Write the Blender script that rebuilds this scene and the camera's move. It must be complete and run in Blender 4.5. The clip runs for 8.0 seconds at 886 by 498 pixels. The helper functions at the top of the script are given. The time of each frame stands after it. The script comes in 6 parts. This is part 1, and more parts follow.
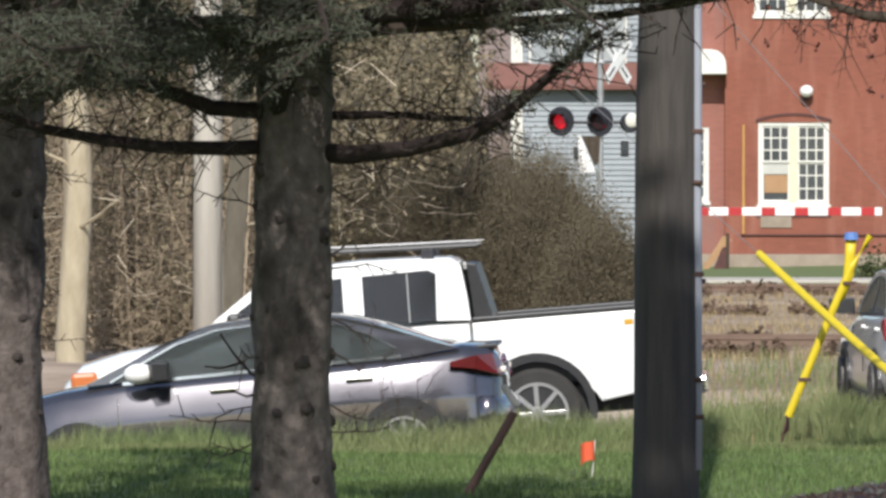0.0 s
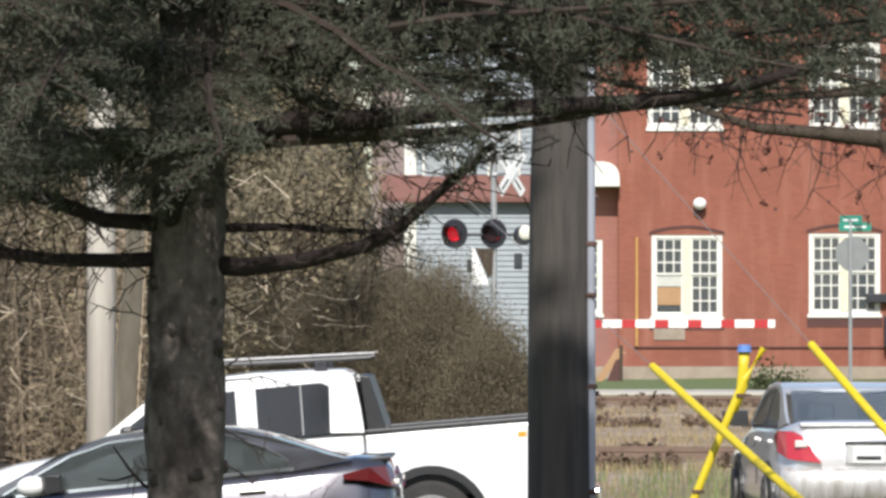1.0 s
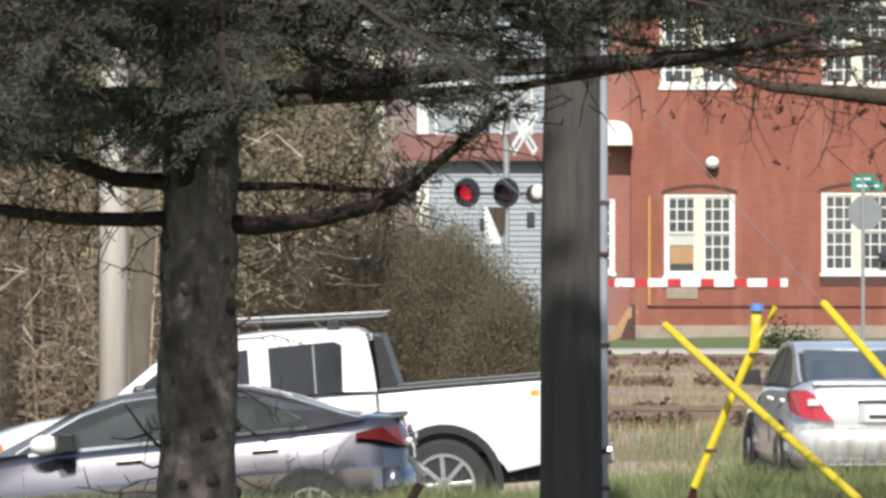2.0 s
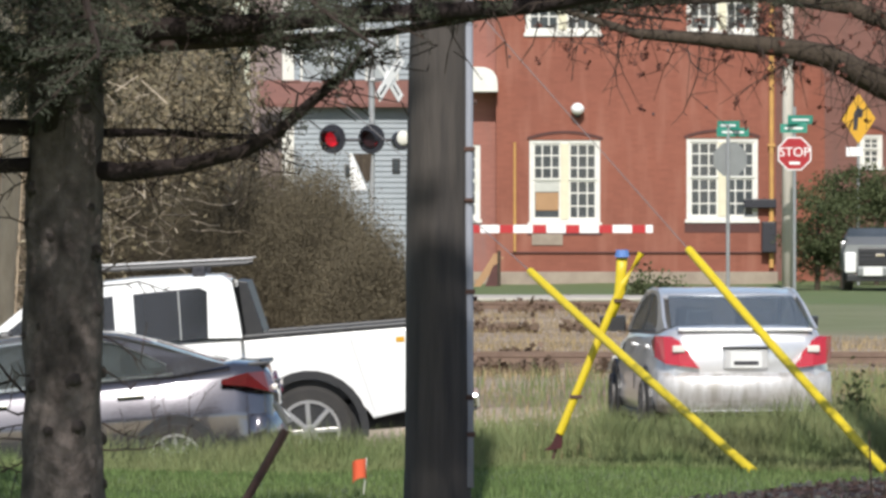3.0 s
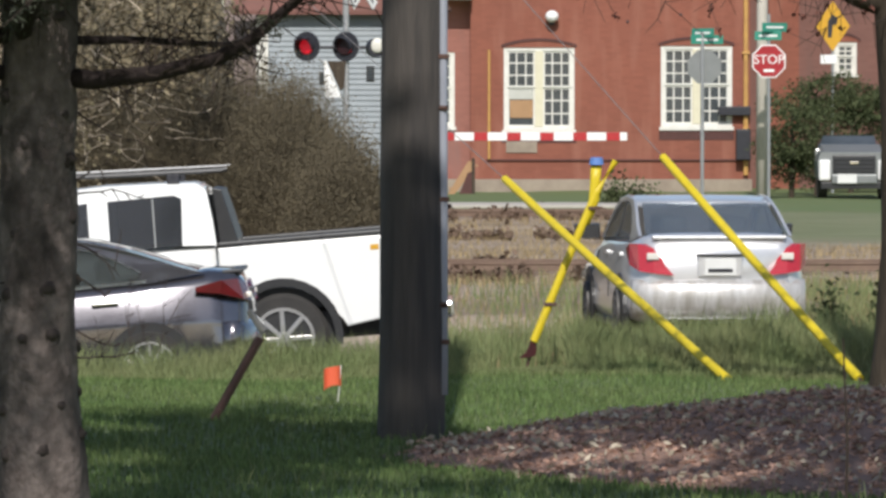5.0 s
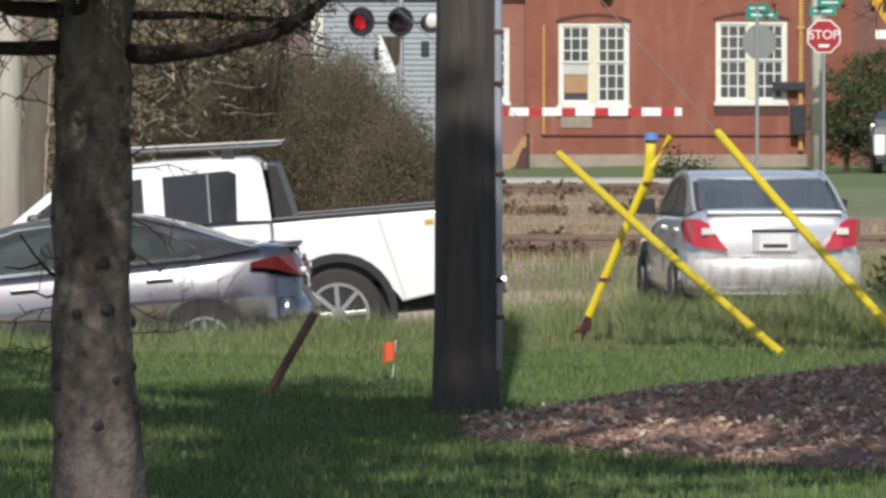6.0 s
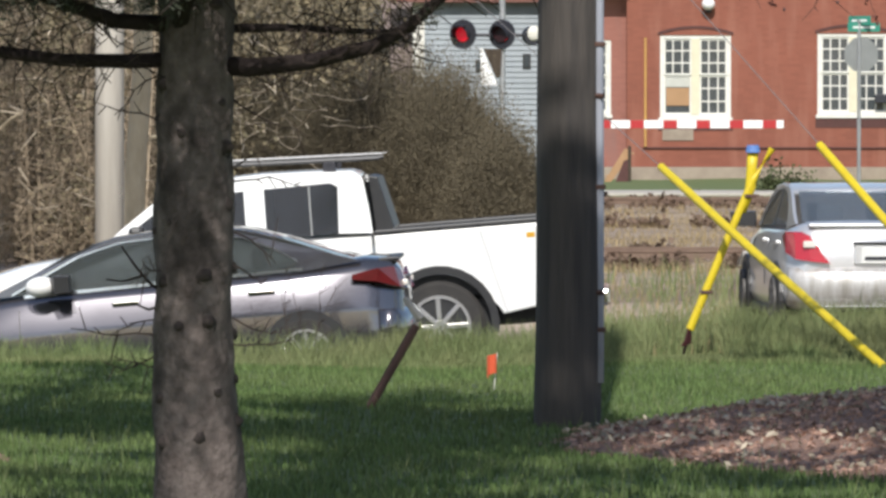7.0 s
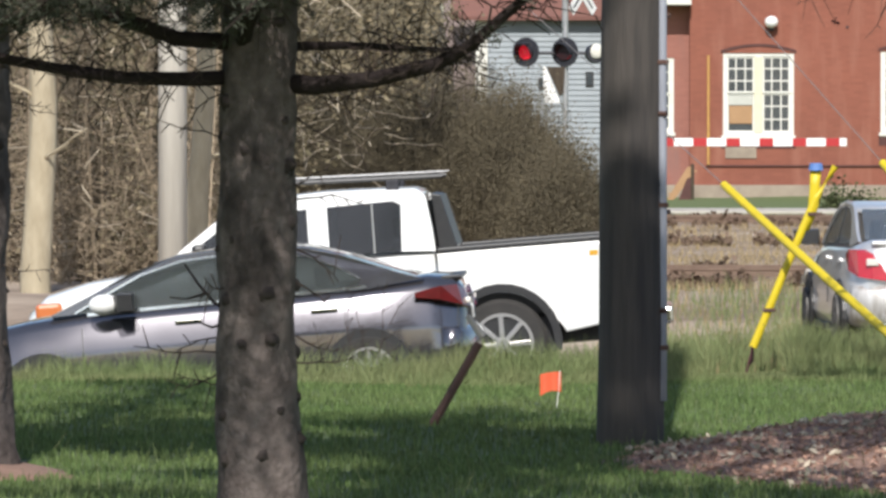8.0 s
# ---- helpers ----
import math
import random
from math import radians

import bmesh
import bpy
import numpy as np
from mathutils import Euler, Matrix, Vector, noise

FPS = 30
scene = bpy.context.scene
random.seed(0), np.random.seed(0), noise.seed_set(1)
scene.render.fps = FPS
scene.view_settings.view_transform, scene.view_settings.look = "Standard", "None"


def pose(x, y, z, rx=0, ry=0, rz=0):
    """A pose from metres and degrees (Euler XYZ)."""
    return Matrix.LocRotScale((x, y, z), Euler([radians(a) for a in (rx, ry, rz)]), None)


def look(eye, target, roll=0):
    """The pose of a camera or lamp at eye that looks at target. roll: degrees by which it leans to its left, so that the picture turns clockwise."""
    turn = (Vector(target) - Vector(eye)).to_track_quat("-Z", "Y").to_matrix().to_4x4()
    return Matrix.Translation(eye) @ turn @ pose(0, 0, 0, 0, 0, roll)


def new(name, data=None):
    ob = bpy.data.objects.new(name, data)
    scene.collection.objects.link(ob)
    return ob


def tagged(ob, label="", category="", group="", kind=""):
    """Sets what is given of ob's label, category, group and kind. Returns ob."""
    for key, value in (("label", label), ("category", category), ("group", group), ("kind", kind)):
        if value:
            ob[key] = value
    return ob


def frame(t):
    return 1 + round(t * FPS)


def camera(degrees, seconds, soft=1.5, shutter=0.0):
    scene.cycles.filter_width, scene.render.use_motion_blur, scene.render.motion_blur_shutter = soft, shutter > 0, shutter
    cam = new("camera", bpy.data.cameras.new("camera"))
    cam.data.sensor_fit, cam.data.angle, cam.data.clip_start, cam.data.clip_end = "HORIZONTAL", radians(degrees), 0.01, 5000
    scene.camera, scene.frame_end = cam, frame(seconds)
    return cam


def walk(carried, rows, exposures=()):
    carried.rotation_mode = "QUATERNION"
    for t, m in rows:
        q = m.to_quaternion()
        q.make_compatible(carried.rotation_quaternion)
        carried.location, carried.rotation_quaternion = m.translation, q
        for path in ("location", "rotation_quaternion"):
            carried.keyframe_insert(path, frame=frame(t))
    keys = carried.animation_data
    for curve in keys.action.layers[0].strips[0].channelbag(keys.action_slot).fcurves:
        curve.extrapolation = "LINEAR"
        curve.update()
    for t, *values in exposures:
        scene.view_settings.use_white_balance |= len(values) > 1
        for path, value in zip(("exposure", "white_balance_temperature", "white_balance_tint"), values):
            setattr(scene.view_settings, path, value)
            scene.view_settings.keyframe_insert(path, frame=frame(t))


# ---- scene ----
cam = camera(8, 8.0, soft=3.0)
PATH = [
    (0, pose(0, 0, 2.1, 89.3880, 0, 2.3780)),
    (0.1, pose(0, 0, 2.1, 89.5963, 0, 2.1402)),
    (0.2, pose(0, 0, 2.1, 89.7700, 0, 1.8493)),
    (0.3, pose(0, 0, 2.1, 89.9029, 0, 1.5838)),
    (0.4, pose(0, 0, 2.1, 90.0460, 0, 1.4000)),
    (0.5, pose(0, 0, 2.1, 90.1790, 0, 1.3340)),
    (0.7, pose(0, 0, 2.1, 90.3373, 0, 1.3182)),
    (1.0, pose(0, 0, 2.1, 90.4037, 0, 1.4153)),
    (1.2, pose(0, 0, 2.1, 90.3782, 0, 1.4612)),
    (2.3, pose(0, 0, 2.1, 89.9131, 0, 1.5327)),
    (2.5, pose(0, 0, 2.1, 89.8370, 0, 1.4015)),
    (2.7, pose(0, 0, 2.1, 89.6934, 0, 0.8380)),
    (2.8, pose(0, 0, 2.1, 89.6515, 0, 0.6470)),
    (3.0, pose(0, 0, 2.1, 89.5470, 0, 0.3117)),
    (3.5, pose(0, 0, 2.1, 89.2284, 0, 0.0000)),
    (4.0, pose(0, 0, 2.1, 89.0160, 0, -0.1638)),
    (4.5, pose(0, 0, 2.1, 88.8900, 0, -0.1932)),
    (4.7, pose(0, 0, 2.1, 88.8197, 0, -0.0613)),
    (5.8, pose(0, 0, 2.1, 88.5030, 0, 0.3168)),
    (6.0, pose(0, 0, 2.1, 88.4870, 0, 0.5740)),
    (6.2, pose(0, 0, 2.1, 88.4860, 0, 0.8360)),
    (6.5, pose(0, 0, 2.1, 88.4980, 0, 1.0703)),
    (7.0, pose(0, 0, 2.1, 88.6000, 0, 1.4919)),
    (7.2, pose(0, 0, 2.1, 88.6600, 0, 1.6070)),
    (7.5, pose(0, 0, 2.1, 88.6780, 0, 1.7784)),
    (8.0, pose(0, 0, 2.1, 88.7620, 0, 2.0607)),
]
walk(cam, PATH, exposures=[(0, 0.08), (1.0, 0.18), (2.5, 0.2), (3.0, 0.0), (3.5, -0.18), (4.5, -0.18), (6.0, -0.18), (7.0, -0.01), (7.5, 0.06), (8, 0.1)])

# ---- world and sun ----
SUN_ELEV, SUN_TURN = 41.0, -1.0      # degrees up; degrees to the right of straight behind the camera
world = bpy.data.worlds.new("sky")
scene.world = world
world.use_nodes = True
wn = world.node_tree
sky = wn.nodes.new("ShaderNodeTexSky")
sky.sky_type = "NISHITA"
sky.sun_disc = False
sky.sun_elevation = radians(SUN_ELEV)
sky.sun_rotation = radians(180 - SUN_TURN)
wn.links.new(sky.outputs["Color"], wn.nodes["Background"].inputs["Color"])
wn.nodes["Background"].inputs["Strength"].default_value = 0.14
sun = new("sun", bpy.data.lights.new("sun", "SUN"))
sun.data.energy, sun.data.angle, sun.data.color = 4.6, radians(0.55), (1.0, 0.96, 0.91)
a, e = radians(SUN_TURN), radians(SUN_ELEV)
sun.matrix_world = look((math.sin(a) * math.cos(e) * 60, -math.cos(a) * math.cos(e) * 60, math.sin(e) * 60), (0, 0, 0))

rng = np.random.default_rng(7)


# ---- materials ----
def material(name, color, rough=0.7, metal=0.0, second=None, scale=4.0, detail=6.0, bump=0.0, fine=60.0, stretch=(1, 1, 1),
             island=0.0, spots=None, spot_scale=1.5, emit=0.0, coat=0.0, transmission=0.0, contrast=0.25, obj=0.0, gloss=0.5):
    m = bpy.data.materials.new(name)
    m.use_nodes = True
    nt = m.node_tree
    n, l = nt.nodes, nt.links
    b = n["Principled BSDF"]
    b.inputs["Roughness"].default_value = rough
    b.inputs["Metallic"].default_value = metal
    b.inputs["Coat Weight"].default_value = coat
    b.inputs["Specular IOR Level"].default_value = gloss
    b.inputs["Transmission Weight"].default_value = transmission
    col = (*color, 1)
    b.inputs["Base Color"].default_value = col
    if emit:
        b.inputs["Emission Color"].default_value = col
        b.inputs["Emission Strength"].default_value = emit
    if second is None and not island and not bump:
        return m
    tc = n.new("ShaderNodeTexCoord")
    mp = n.new("ShaderNodeMapping")
    mp.inputs["Scale"].default_value = stretch
    l.new(tc.outputs["Object"], mp.inputs["Vector"])
    out = None
    if second is not None:
        t = n.new("ShaderNodeTexNoise")
        t.inputs["Scale"].default_value, t.inputs["Detail"].default_value, t.inputs["Roughness"].default_value = scale, detail, 0.62
        l.new(mp.outputs["Vector"], t.inputs["Vector"])
        r = n.new("ShaderNodeValToRGB")
        r.color_ramp.elements[0].position, r.color_ramp.elements[1].position = 0.5 - contrast, 0.5 + contrast
        r.color_ramp.elements[0].color, r.color_ramp.elements[1].color = col, (*second, 1)
        l.new(t.outputs["Fac"], r.inputs["Fac"])
        out = r.outputs["Color"]
        if spots is not None:
            t2 = n.new("ShaderNodeTexNoise")
            t2.inputs["Scale"].default_value, t2.inputs["Detail"].default_value = spot_scale, 4
            l.new(mp.outputs["Vector"], t2.inputs["Vector"])
            r2 = n.new("ShaderNodeValToRGB")
            r2.color_ramp.elements[0].position, r2.color_ramp.elements[1].position = 0.52, 0.68
            l.new(t2.outputs["Fac"], r2.inputs["Fac"])
            mx = n.new("ShaderNodeMixRGB")
            l.new(r2.outputs["Color"], mx.inputs["Fac"])
            l.new(out, mx.inputs["Color1"])
            mx.inputs["Color2"].default_value = (*spots, 1)
            out = mx.outputs["Color"]
    if island or obj:
        src = n.new("ShaderNodeNewGeometry").outputs["Random Per Island"] if island else n.new("ShaderNodeObjectInfo").outputs["Random"]
        hsv = n.new("ShaderNodeHueSaturation")
        k = island or obj
        mr = n.new("ShaderNodeMapRange")
        mr.inputs["To Min"].default_value, mr.inputs["To Max"].default_value = 1 - k, 1 + k
        l.new(src, mr.inputs["Value"])
        l.new(mr.outputs["Result"], hsv.inputs["Value"])
        hsv.inputs["Color"].default_value = col
        if out is not None:
            l.new(out, hsv.inputs["Color"])
        out = hsv.outputs["Color"]
    if out is not None:
        l.new(out, b.inputs["Base Color"])
    if bump:
        t3 = n.new("ShaderNodeTexNoise")
        t3.inputs["Scale"].default_value, t3.inputs["Detail"].default_value = fine, 5
        l.new(mp.outputs["Vector"], t3.inputs["Vector"])
        bp = n.new("ShaderNodeBump")
        bp.inputs["Strength"].default_value, bp.inputs["Distance"].default_value = bump, 0.02
        l.new(t3.outputs["Fac"], bp.inputs["Height"])
        l.new(bp.outputs["Normal"], b.inputs["Normal"])
    return m


def brick_material(name, c1, c2, mortar, stain):
    m = material(name, c1, 0.9, second=c2, scale=0.5, bump=0.15, fine=30)
    n, l = m.node_tree.nodes, m.node_tree.links
    b = n["Principled BSDF"]
    old = b.inputs["Base Color"].links[0].from_socket
    tc = n.new("ShaderNodeTexCoord")
    mp = n.new("ShaderNodeMapping")
    mp.inputs["Rotation"].default_value = (radians(-90), 0, 0)
    l.new(tc.outputs["Object"], mp.inputs["Vector"])
    br = n.new("ShaderNodeTexBrick")
    br.inputs["Scale"].default_value = 1.0
    br.inputs["Brick Width"].default_value, br.inputs["Row Height"].default_value, br.inputs["Mortar Size"].default_value = 0.21, 0.075, 0.006
    br.inputs["Color1"].default_value, br.inputs["Color2"].default_value = (1, 1, 1, 1), (0.72, 0.7, 0.7, 1)
    br.inputs["Mortar"].default_value = (*mortar, 1)
    l.new(mp.outputs["Vector"], br.inputs["Vector"])
    mx = n.new("ShaderNodeMixRGB")
    mx.blend_type = "MULTIPLY"
    mx.inputs["Fac"].default_value = 0.45
    l.new(old, mx.inputs["Color1"])
    l.new(br.outputs["Color"], mx.inputs["Color2"])
    t = n.new("ShaderNodeTexNoise")
    t.inputs["Scale"].default_value, t.inputs["Detail"].default_value = 1.7, 5
    mp2 = n.new("ShaderNodeMapping")
    mp2.inputs["Scale"].default_value = (1.6, 1, 0.28)
    l.new(tc.outputs["Object"], mp2.inputs["Vector"])
    l.new(mp2.outputs["Vector"], t.inputs["Vector"])
    r = n.new("ShaderNodeValToRGB")
    r.color_ramp.elements[0].position, r.color_ramp.elements[1].position = 0.5, 0.78
    l.new(t.outputs["Fac"], r.inputs["Fac"])
    m2 = n.new("ShaderNodeMixRGB")
    l.new(r.outputs["Color"], m2.inputs["Fac"])
    l.new(mx.outputs["Color"], m2.inputs["Color1"])
    m2.inputs["Color2"].default_value = (*stain, 1)
    l.new(m2.outputs["Color"], b.inputs["Base Color"])
    return m


M_BRICK = brick_material("red_brick", (0.285, 0.099, 0.063), (0.222, 0.078, 0.051), (0.95, 0.92, 0.9), (0.30, 0.126, 0.086))
M_BRICK2 = brick_material("brown_brick", (0.33, 0.14, 0.105), (0.28, 0.12, 0.095), (0.95, 0.92, 0.9), (0.24, 0.13, 0.11))
M_BRICK3 = brick_material("dark_brown_brick", (0.21, 0.10, 0.078), (0.17, 0.085, 0.07), (0.95, 0.92, 0.9), (0.15, 0.085, 0.07))
M_STONE = material("foundation_stone", (0.36, 0.30, 0.23), 0.9, second=(0.24, 0.19, 0.15), scale=2.5, bump=0.4, fine=12)
M_CHIMNEY = material("pinkish_render", (0.30, 0.235, 0.225), 0.9, second=(0.22, 0.17, 0.16), scale=2)
M_LINTEL = material("old_dark_brick", (0.11, 0.045, 0.04), 0.9, second=(0.07, 0.035, 0.03), scale=9)
M_WHITE = material("white_paint", (0.78, 0.77, 0.72), 0.55, second=(0.62, 0.60, 0.53), scale=5, contrast=0.3)
M_CREAM = material("cream_paint", (0.72, 0.68, 0.5), 0.6, second=(0.6, 0.55, 0.4), scale=4)
M_PANE = material("window_pane", (0.035, 0.045, 0.05), 0.08, second=(0.09, 0.10, 0.11), scale=1.2)
# pale colour stands for the sky mirrored in the house panes
M_HOUSEPANE = material("sky_reflection_pane", (0.42, 0.45, 0.46), 0.12, second=(0.30, 0.33, 0.35), scale=1.4)
M_BLIND = material("pale_blind", (0.55, 0.55, 0.5), 0.8, second=(0.45, 0.45, 0.4), scale=3)
M_BOARD = material("tan_board", (0.42, 0.25, 0.13), 0.8, second=(0.34, 0.2, 0.1), scale=3)
M_SIDING = material("blue_grey_siding", (0.34, 0.375, 0.40), 0.7, second=(0.27, 0.305, 0.33), scale=2, contrast=0.3)
M_ROOF = material("red_brown_roofing", (0.21, 0.095, 0.075), 0.85, second=(0.15, 0.075, 0.065), scale=3, bump=0.3, fine=20)
M_ROOF2 = material("dark_flat_roofing", (0.06, 0.06, 0.06), 0.9, second=(0.09, 0.085, 0.08), scale=2)
M_YPIPE = material("yellow_pipe_paint", (0.62, 0.36, 0.10), 0.5, second=(0.42, 0.22, 0.08), scale=3)
M_STEEL = material("galvanised_steel", (0.50, 0.50, 0.50), 0.45, 0.6, second=(0.36, 0.36, 0.36), scale=8)
M_DARKMETAL = material("black_enamel", (0.018, 0.018, 0.024), 0.55, second=(0.026, 0.026, 0.032), scale=10)
M_SIGNBACK = material("grey_sign_back", (0.25, 0.26, 0.255), 0.5, 0.4, second=(0.20, 0.21, 0.205), scale=4)
M_RED = material("red_sheeting", (0.37, 0.012, 0.018), 0.5, second=(0.31, 0.012, 0.018), scale=4)
M_REDARM = material("red_arm_sheeting", (0.45, 0.02, 0.022), 0.55, second=(0.38, 0.022, 0.024), scale=6)
M_WHITEARM = material("white_arm_sheeting", (0.85, 0.84, 0.82), 0.5, second=(0.78, 0.77, 0.74), scale=6)
M_GREEN = material("green_sign", (0.03, 0.22, 0.15), 0.45, second=(0.04, 0.26, 0.19), scale=4)
M_SIGNYEL = material("yellow_sign", (0.62, 0.33, 0.012), 0.5, second=(0.55, 0.29, 0.02), scale=4)
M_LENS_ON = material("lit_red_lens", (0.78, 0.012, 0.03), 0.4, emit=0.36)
# dark look of an unlit lens, worn by the added shutter
M_UNLIT = material("unlit_lens_cover", (0.03, 0.008, 0.01), 0.4, second=(0.02, 0.007, 0.008), scale=20)
M_CLEAR = material("frosted_lens", (0.72, 0.70, 0.62), 0.3, second=(0.6, 0.58, 0.5), scale=14)
M_YELLOW = material("yellow_plastic_guard", (0.72, 0.56, 0.015), 0.45, second=(0.58, 0.43, 0.02), scale=7, contrast=0.35)
M_BLUE = material("blue_plastic", (0.12, 0.24, 0.55), 0.45, second=(0.1, 0.2, 0.48), scale=8)
M_RUSTY = material("rusted_pipe", (0.07, 0.04, 0.032), 0.8, second=(0.11, 0.055, 0.04), scale=12, bump=0.3)
M_CONDUIT = material("blue_grey_conduit", (0.36, 0.38, 0.43), 0.55, second=(0.27, 0.28, 0.32), scale=3, stretch=(1, 1, 0.4))
M_WIRE = material("weathered_wire", (0.32, 0.29, 0.26), 0.5, 0.4, second=(0.26, 0.24, 0.22), scale=10)
M_ORANGE = material("orange_flag", (0.78, 0.13, 0.05), 0.6, second=(0.7, 0.11, 0.045), scale=8)
M_POLE = material("weathered_pole_wood", (0.084, 0.072, 0.062), 0.85, second=(0.05, 0.043, 0.038), scale=3.5, stretch=(6, 6, 0.5), bump=0.6, fine=14, spots=(0.032, 0.029, 0.029), spot_scale=0.9)
M_GREYPOLE = material("pale_grey_pole_wood", (0.57, 0.53, 0.46), 0.85, second=(0.44, 0.40, 0.34), scale=3, stretch=(5, 5, 0.4), bump=0.3, fine=12)
M_PALEBARK = material("pale_tan_bark", (0.47, 0.405, 0.29), 0.9, second=(0.30, 0.25, 0.165), scale=4, stretch=(2, 2, 0.6), bump=0.5, fine=9)
M_KNOT = material("dark_branch_stubs", (0.066, 0.054, 0.049), 0.95, second=(0.035, 0.029, 0.027), scale=20, bump=0.6, gloss=0.12)
M_BARK = material("spruce_bark", (0.16, 0.133, 0.122), 0.95, second=(0.066, 0.053, 0.048), scale=15, stretch=(1.0, 1.0, 0.8), bump=0.8, fine=42, spots=(0.045, 0.037, 0.034), spot_scale=4.2, contrast=0.2, gloss=0.12)
M_BARK2 = material("brown_bark", (0.085, 0.066, 0.05), 0.95, second=(0.05, 0.04, 0.03), scale=8, stretch=(2, 2, 0.5), bump=0.8, fine=18, gloss=0.12)
M_TWIG = material("dark_twigs", (0.05, 0.038, 0.032), 0.9, island=0.35, gloss=0.12)
M_LIMB = material("dark_limb_bark", (0.022, 0.017, 0.017), 0.9, second=(0.034, 0.026, 0.024), scale=12, bump=0.5, gloss=0.12)
M_CONE = material("brown_seed_cones", (0.14, 0.05, 0.035), 0.85, island=0.3)
M_NEEDLE = material("spruce_needles", (0.066, 0.072, 0.051), 0.8, second=(0.083, 0.088, 0.065), scale=1.3, island=0.25, gloss=0.12)
M_SCRUBTWIG = material("scrub_twigs", (0.33, 0.262, 0.185), 0.9, second=(0.20, 0.162, 0.115), scale=0.7, island=0.4, gloss=0.12)
M_PALETWIG = material("pale_dead_twigs", (0.46, 0.40, 0.31), 0.9, second=(0.34, 0.28, 0.2), scale=1.0, island=0.35)
M_BUSHTWIG = material("olive_bush_twigs", (0.10, 0.085, 0.06), 0.9, second=(0.15, 0.125, 0.085), scale=0.6, island=0.25, gloss=0.12)
M_BUSHLEAF = material("budding_bush_leaves", (0.094, 0.080, 0.052), 0.85, second=(0.145, 0.122, 0.080), scale=0.7, island=0.25, gloss=0.12)
M_SCRUBLEAF = material("scrub_leaves", (0.25, 0.20, 0.132), 0.85, second=(0.145, 0.132, 0.08), scale=0.8, island=0.3, gloss=0.12)
M_YEWLEAF = material("evergreen_leaves", (0.045, 0.06, 0.026), 0.6, second=(0.085, 0.098, 0.045), scale=1.6, island=0.4, gloss=0.12)
M_THICKET = material("woodland_floor", (0.10, 0.085, 0.06), 0.95, second=(0.16, 0.13, 0.085), scale=0.5, bump=0.4, fine=3)
M_GRASS = material("grass_blades", (0.087, 0.142, 0.046), 0.7, second=(0.126, 0.162, 0.062), scale=0.7, island=0.4, gloss=0.12)
M_TALLGRASS = material("tall_grass_blades", (0.13, 0.185, 0.07), 0.7, second=(0.225, 0.225, 0.11), scale=0.9, island=0.25, gloss=0.12)
M_DRYGRASS = material("dry_grass_blades", (0.34, 0.26, 0.15), 0.8, second=(0.24, 0.19, 0.10), scale=0.8, island=0.45, gloss=0.12)
M_MULCH = material("wood_mulch_chips", (0.46, 0.295, 0.225), 0.85, second=(0.29, 0.178, 0.135), scale=3, island=0.55, gloss=0.12)
M_MULCHBED = material("mulch_bed", (0.31, 0.195, 0.145), 0.95, second=(0.20, 0.125, 0.095), scale=6, bump=0.8, fine=25)
M_ASPHALT = material("worn_asphalt", (0.07, 0.068, 0.065), 0.85, second=(0.10, 0.096, 0.09), scale=3, bump=0.3, fine=60)
M_KERB = material("pale_concrete", (0.50, 0.46, 0.40), 0.85, second=(0.38, 0.35, 0.30), scale=3, bump=0.2)
M_TIE = material("weathered_sleeper_wood", (0.19, 0.14, 0.105), 0.9, second=(0.11, 0.08, 0.065), scale=4, bump=0.4)
M_BALLAST = material("brown_ballast", (0.40, 0.315, 0.24), 0.95, second=(0.23, 0.175, 0.135), scale=3, bump=0.9, fine=14)
M_CLOD = material("clods_and_rail_shade", (0.115, 0.08, 0.06), 0.95, second=(0.17, 0.12, 0.085), scale=2, island=0.4, gloss=0.12)
M_RAIL = material("rusty_rail", (0.24, 0.165, 0.12), 0.7, 0.3, second=(0.15, 0.10, 0.075), scale=5)
M_TYRE = material("tyre_rubber", (0.022, 0.021, 0.02), 0.8, second=(0.04, 0.036, 0.032), scale=9)
M_RIM = material("bright_alloy", (0.62, 0.61, 0.60), 0.36, 0.9, second=(0.5, 0.49, 0.48), scale=6)
M_SEDAN = material("graphite_metallic_paint", (0.15, 0.146, 0.163), 0.17, 0.8, second=(0.125, 0.121, 0.133), scale=2, coat=1.0)
M_SILVER = material("silver_metallic_paint", (0.72, 0.72, 0.73), 0.32, 0.5, second=(0.62, 0.61, 0.60), scale=2, coat=0.8)
M_MUDDY = material("mud_streaked_silver", (0.66, 0.65, 0.64), 0.4, 0.35, second=(0.36, 0.33, 0.29), scale=2.2, stretch=(5, 5, 1.1), contrast=0.2, coat=0.4)
M_TRUCK = material("white_car_paint", (0.84, 0.84, 0.82), 0.25, second=(0.80, 0.80, 0.77), scale=2, coat=0.8)
M_BLACKTRIM = material("black_plastic_trim", (0.018, 0.018, 0.02), 0.45, second=(0.03, 0.03, 0.03), scale=9)
M_CHROME = material("chrome", (0.75, 0.75, 0.75), 0.12, 1.0)
M_TAIL = material("red_tail_lamp", (0.13, 0.009, 0.013), 0.15, second=(0.08, 0.008, 0.01), scale=9, coat=1.0)
M_TAILRED = material("bright_red_tail_lamp", (0.48, 0.014, 0.03), 0.2, second=(0.38, 0.012, 0.022), scale=9, coat=0.6)
M_TAILW = material("clear_tail_lamp", (0.75, 0.72, 0.66), 0.2, second=(0.65, 0.62, 0.56), scale=9, coat=1.0)
M_AMBER = material("amber_lamp", (0.55, 0.16, 0.05), 0.2, coat=1.0)
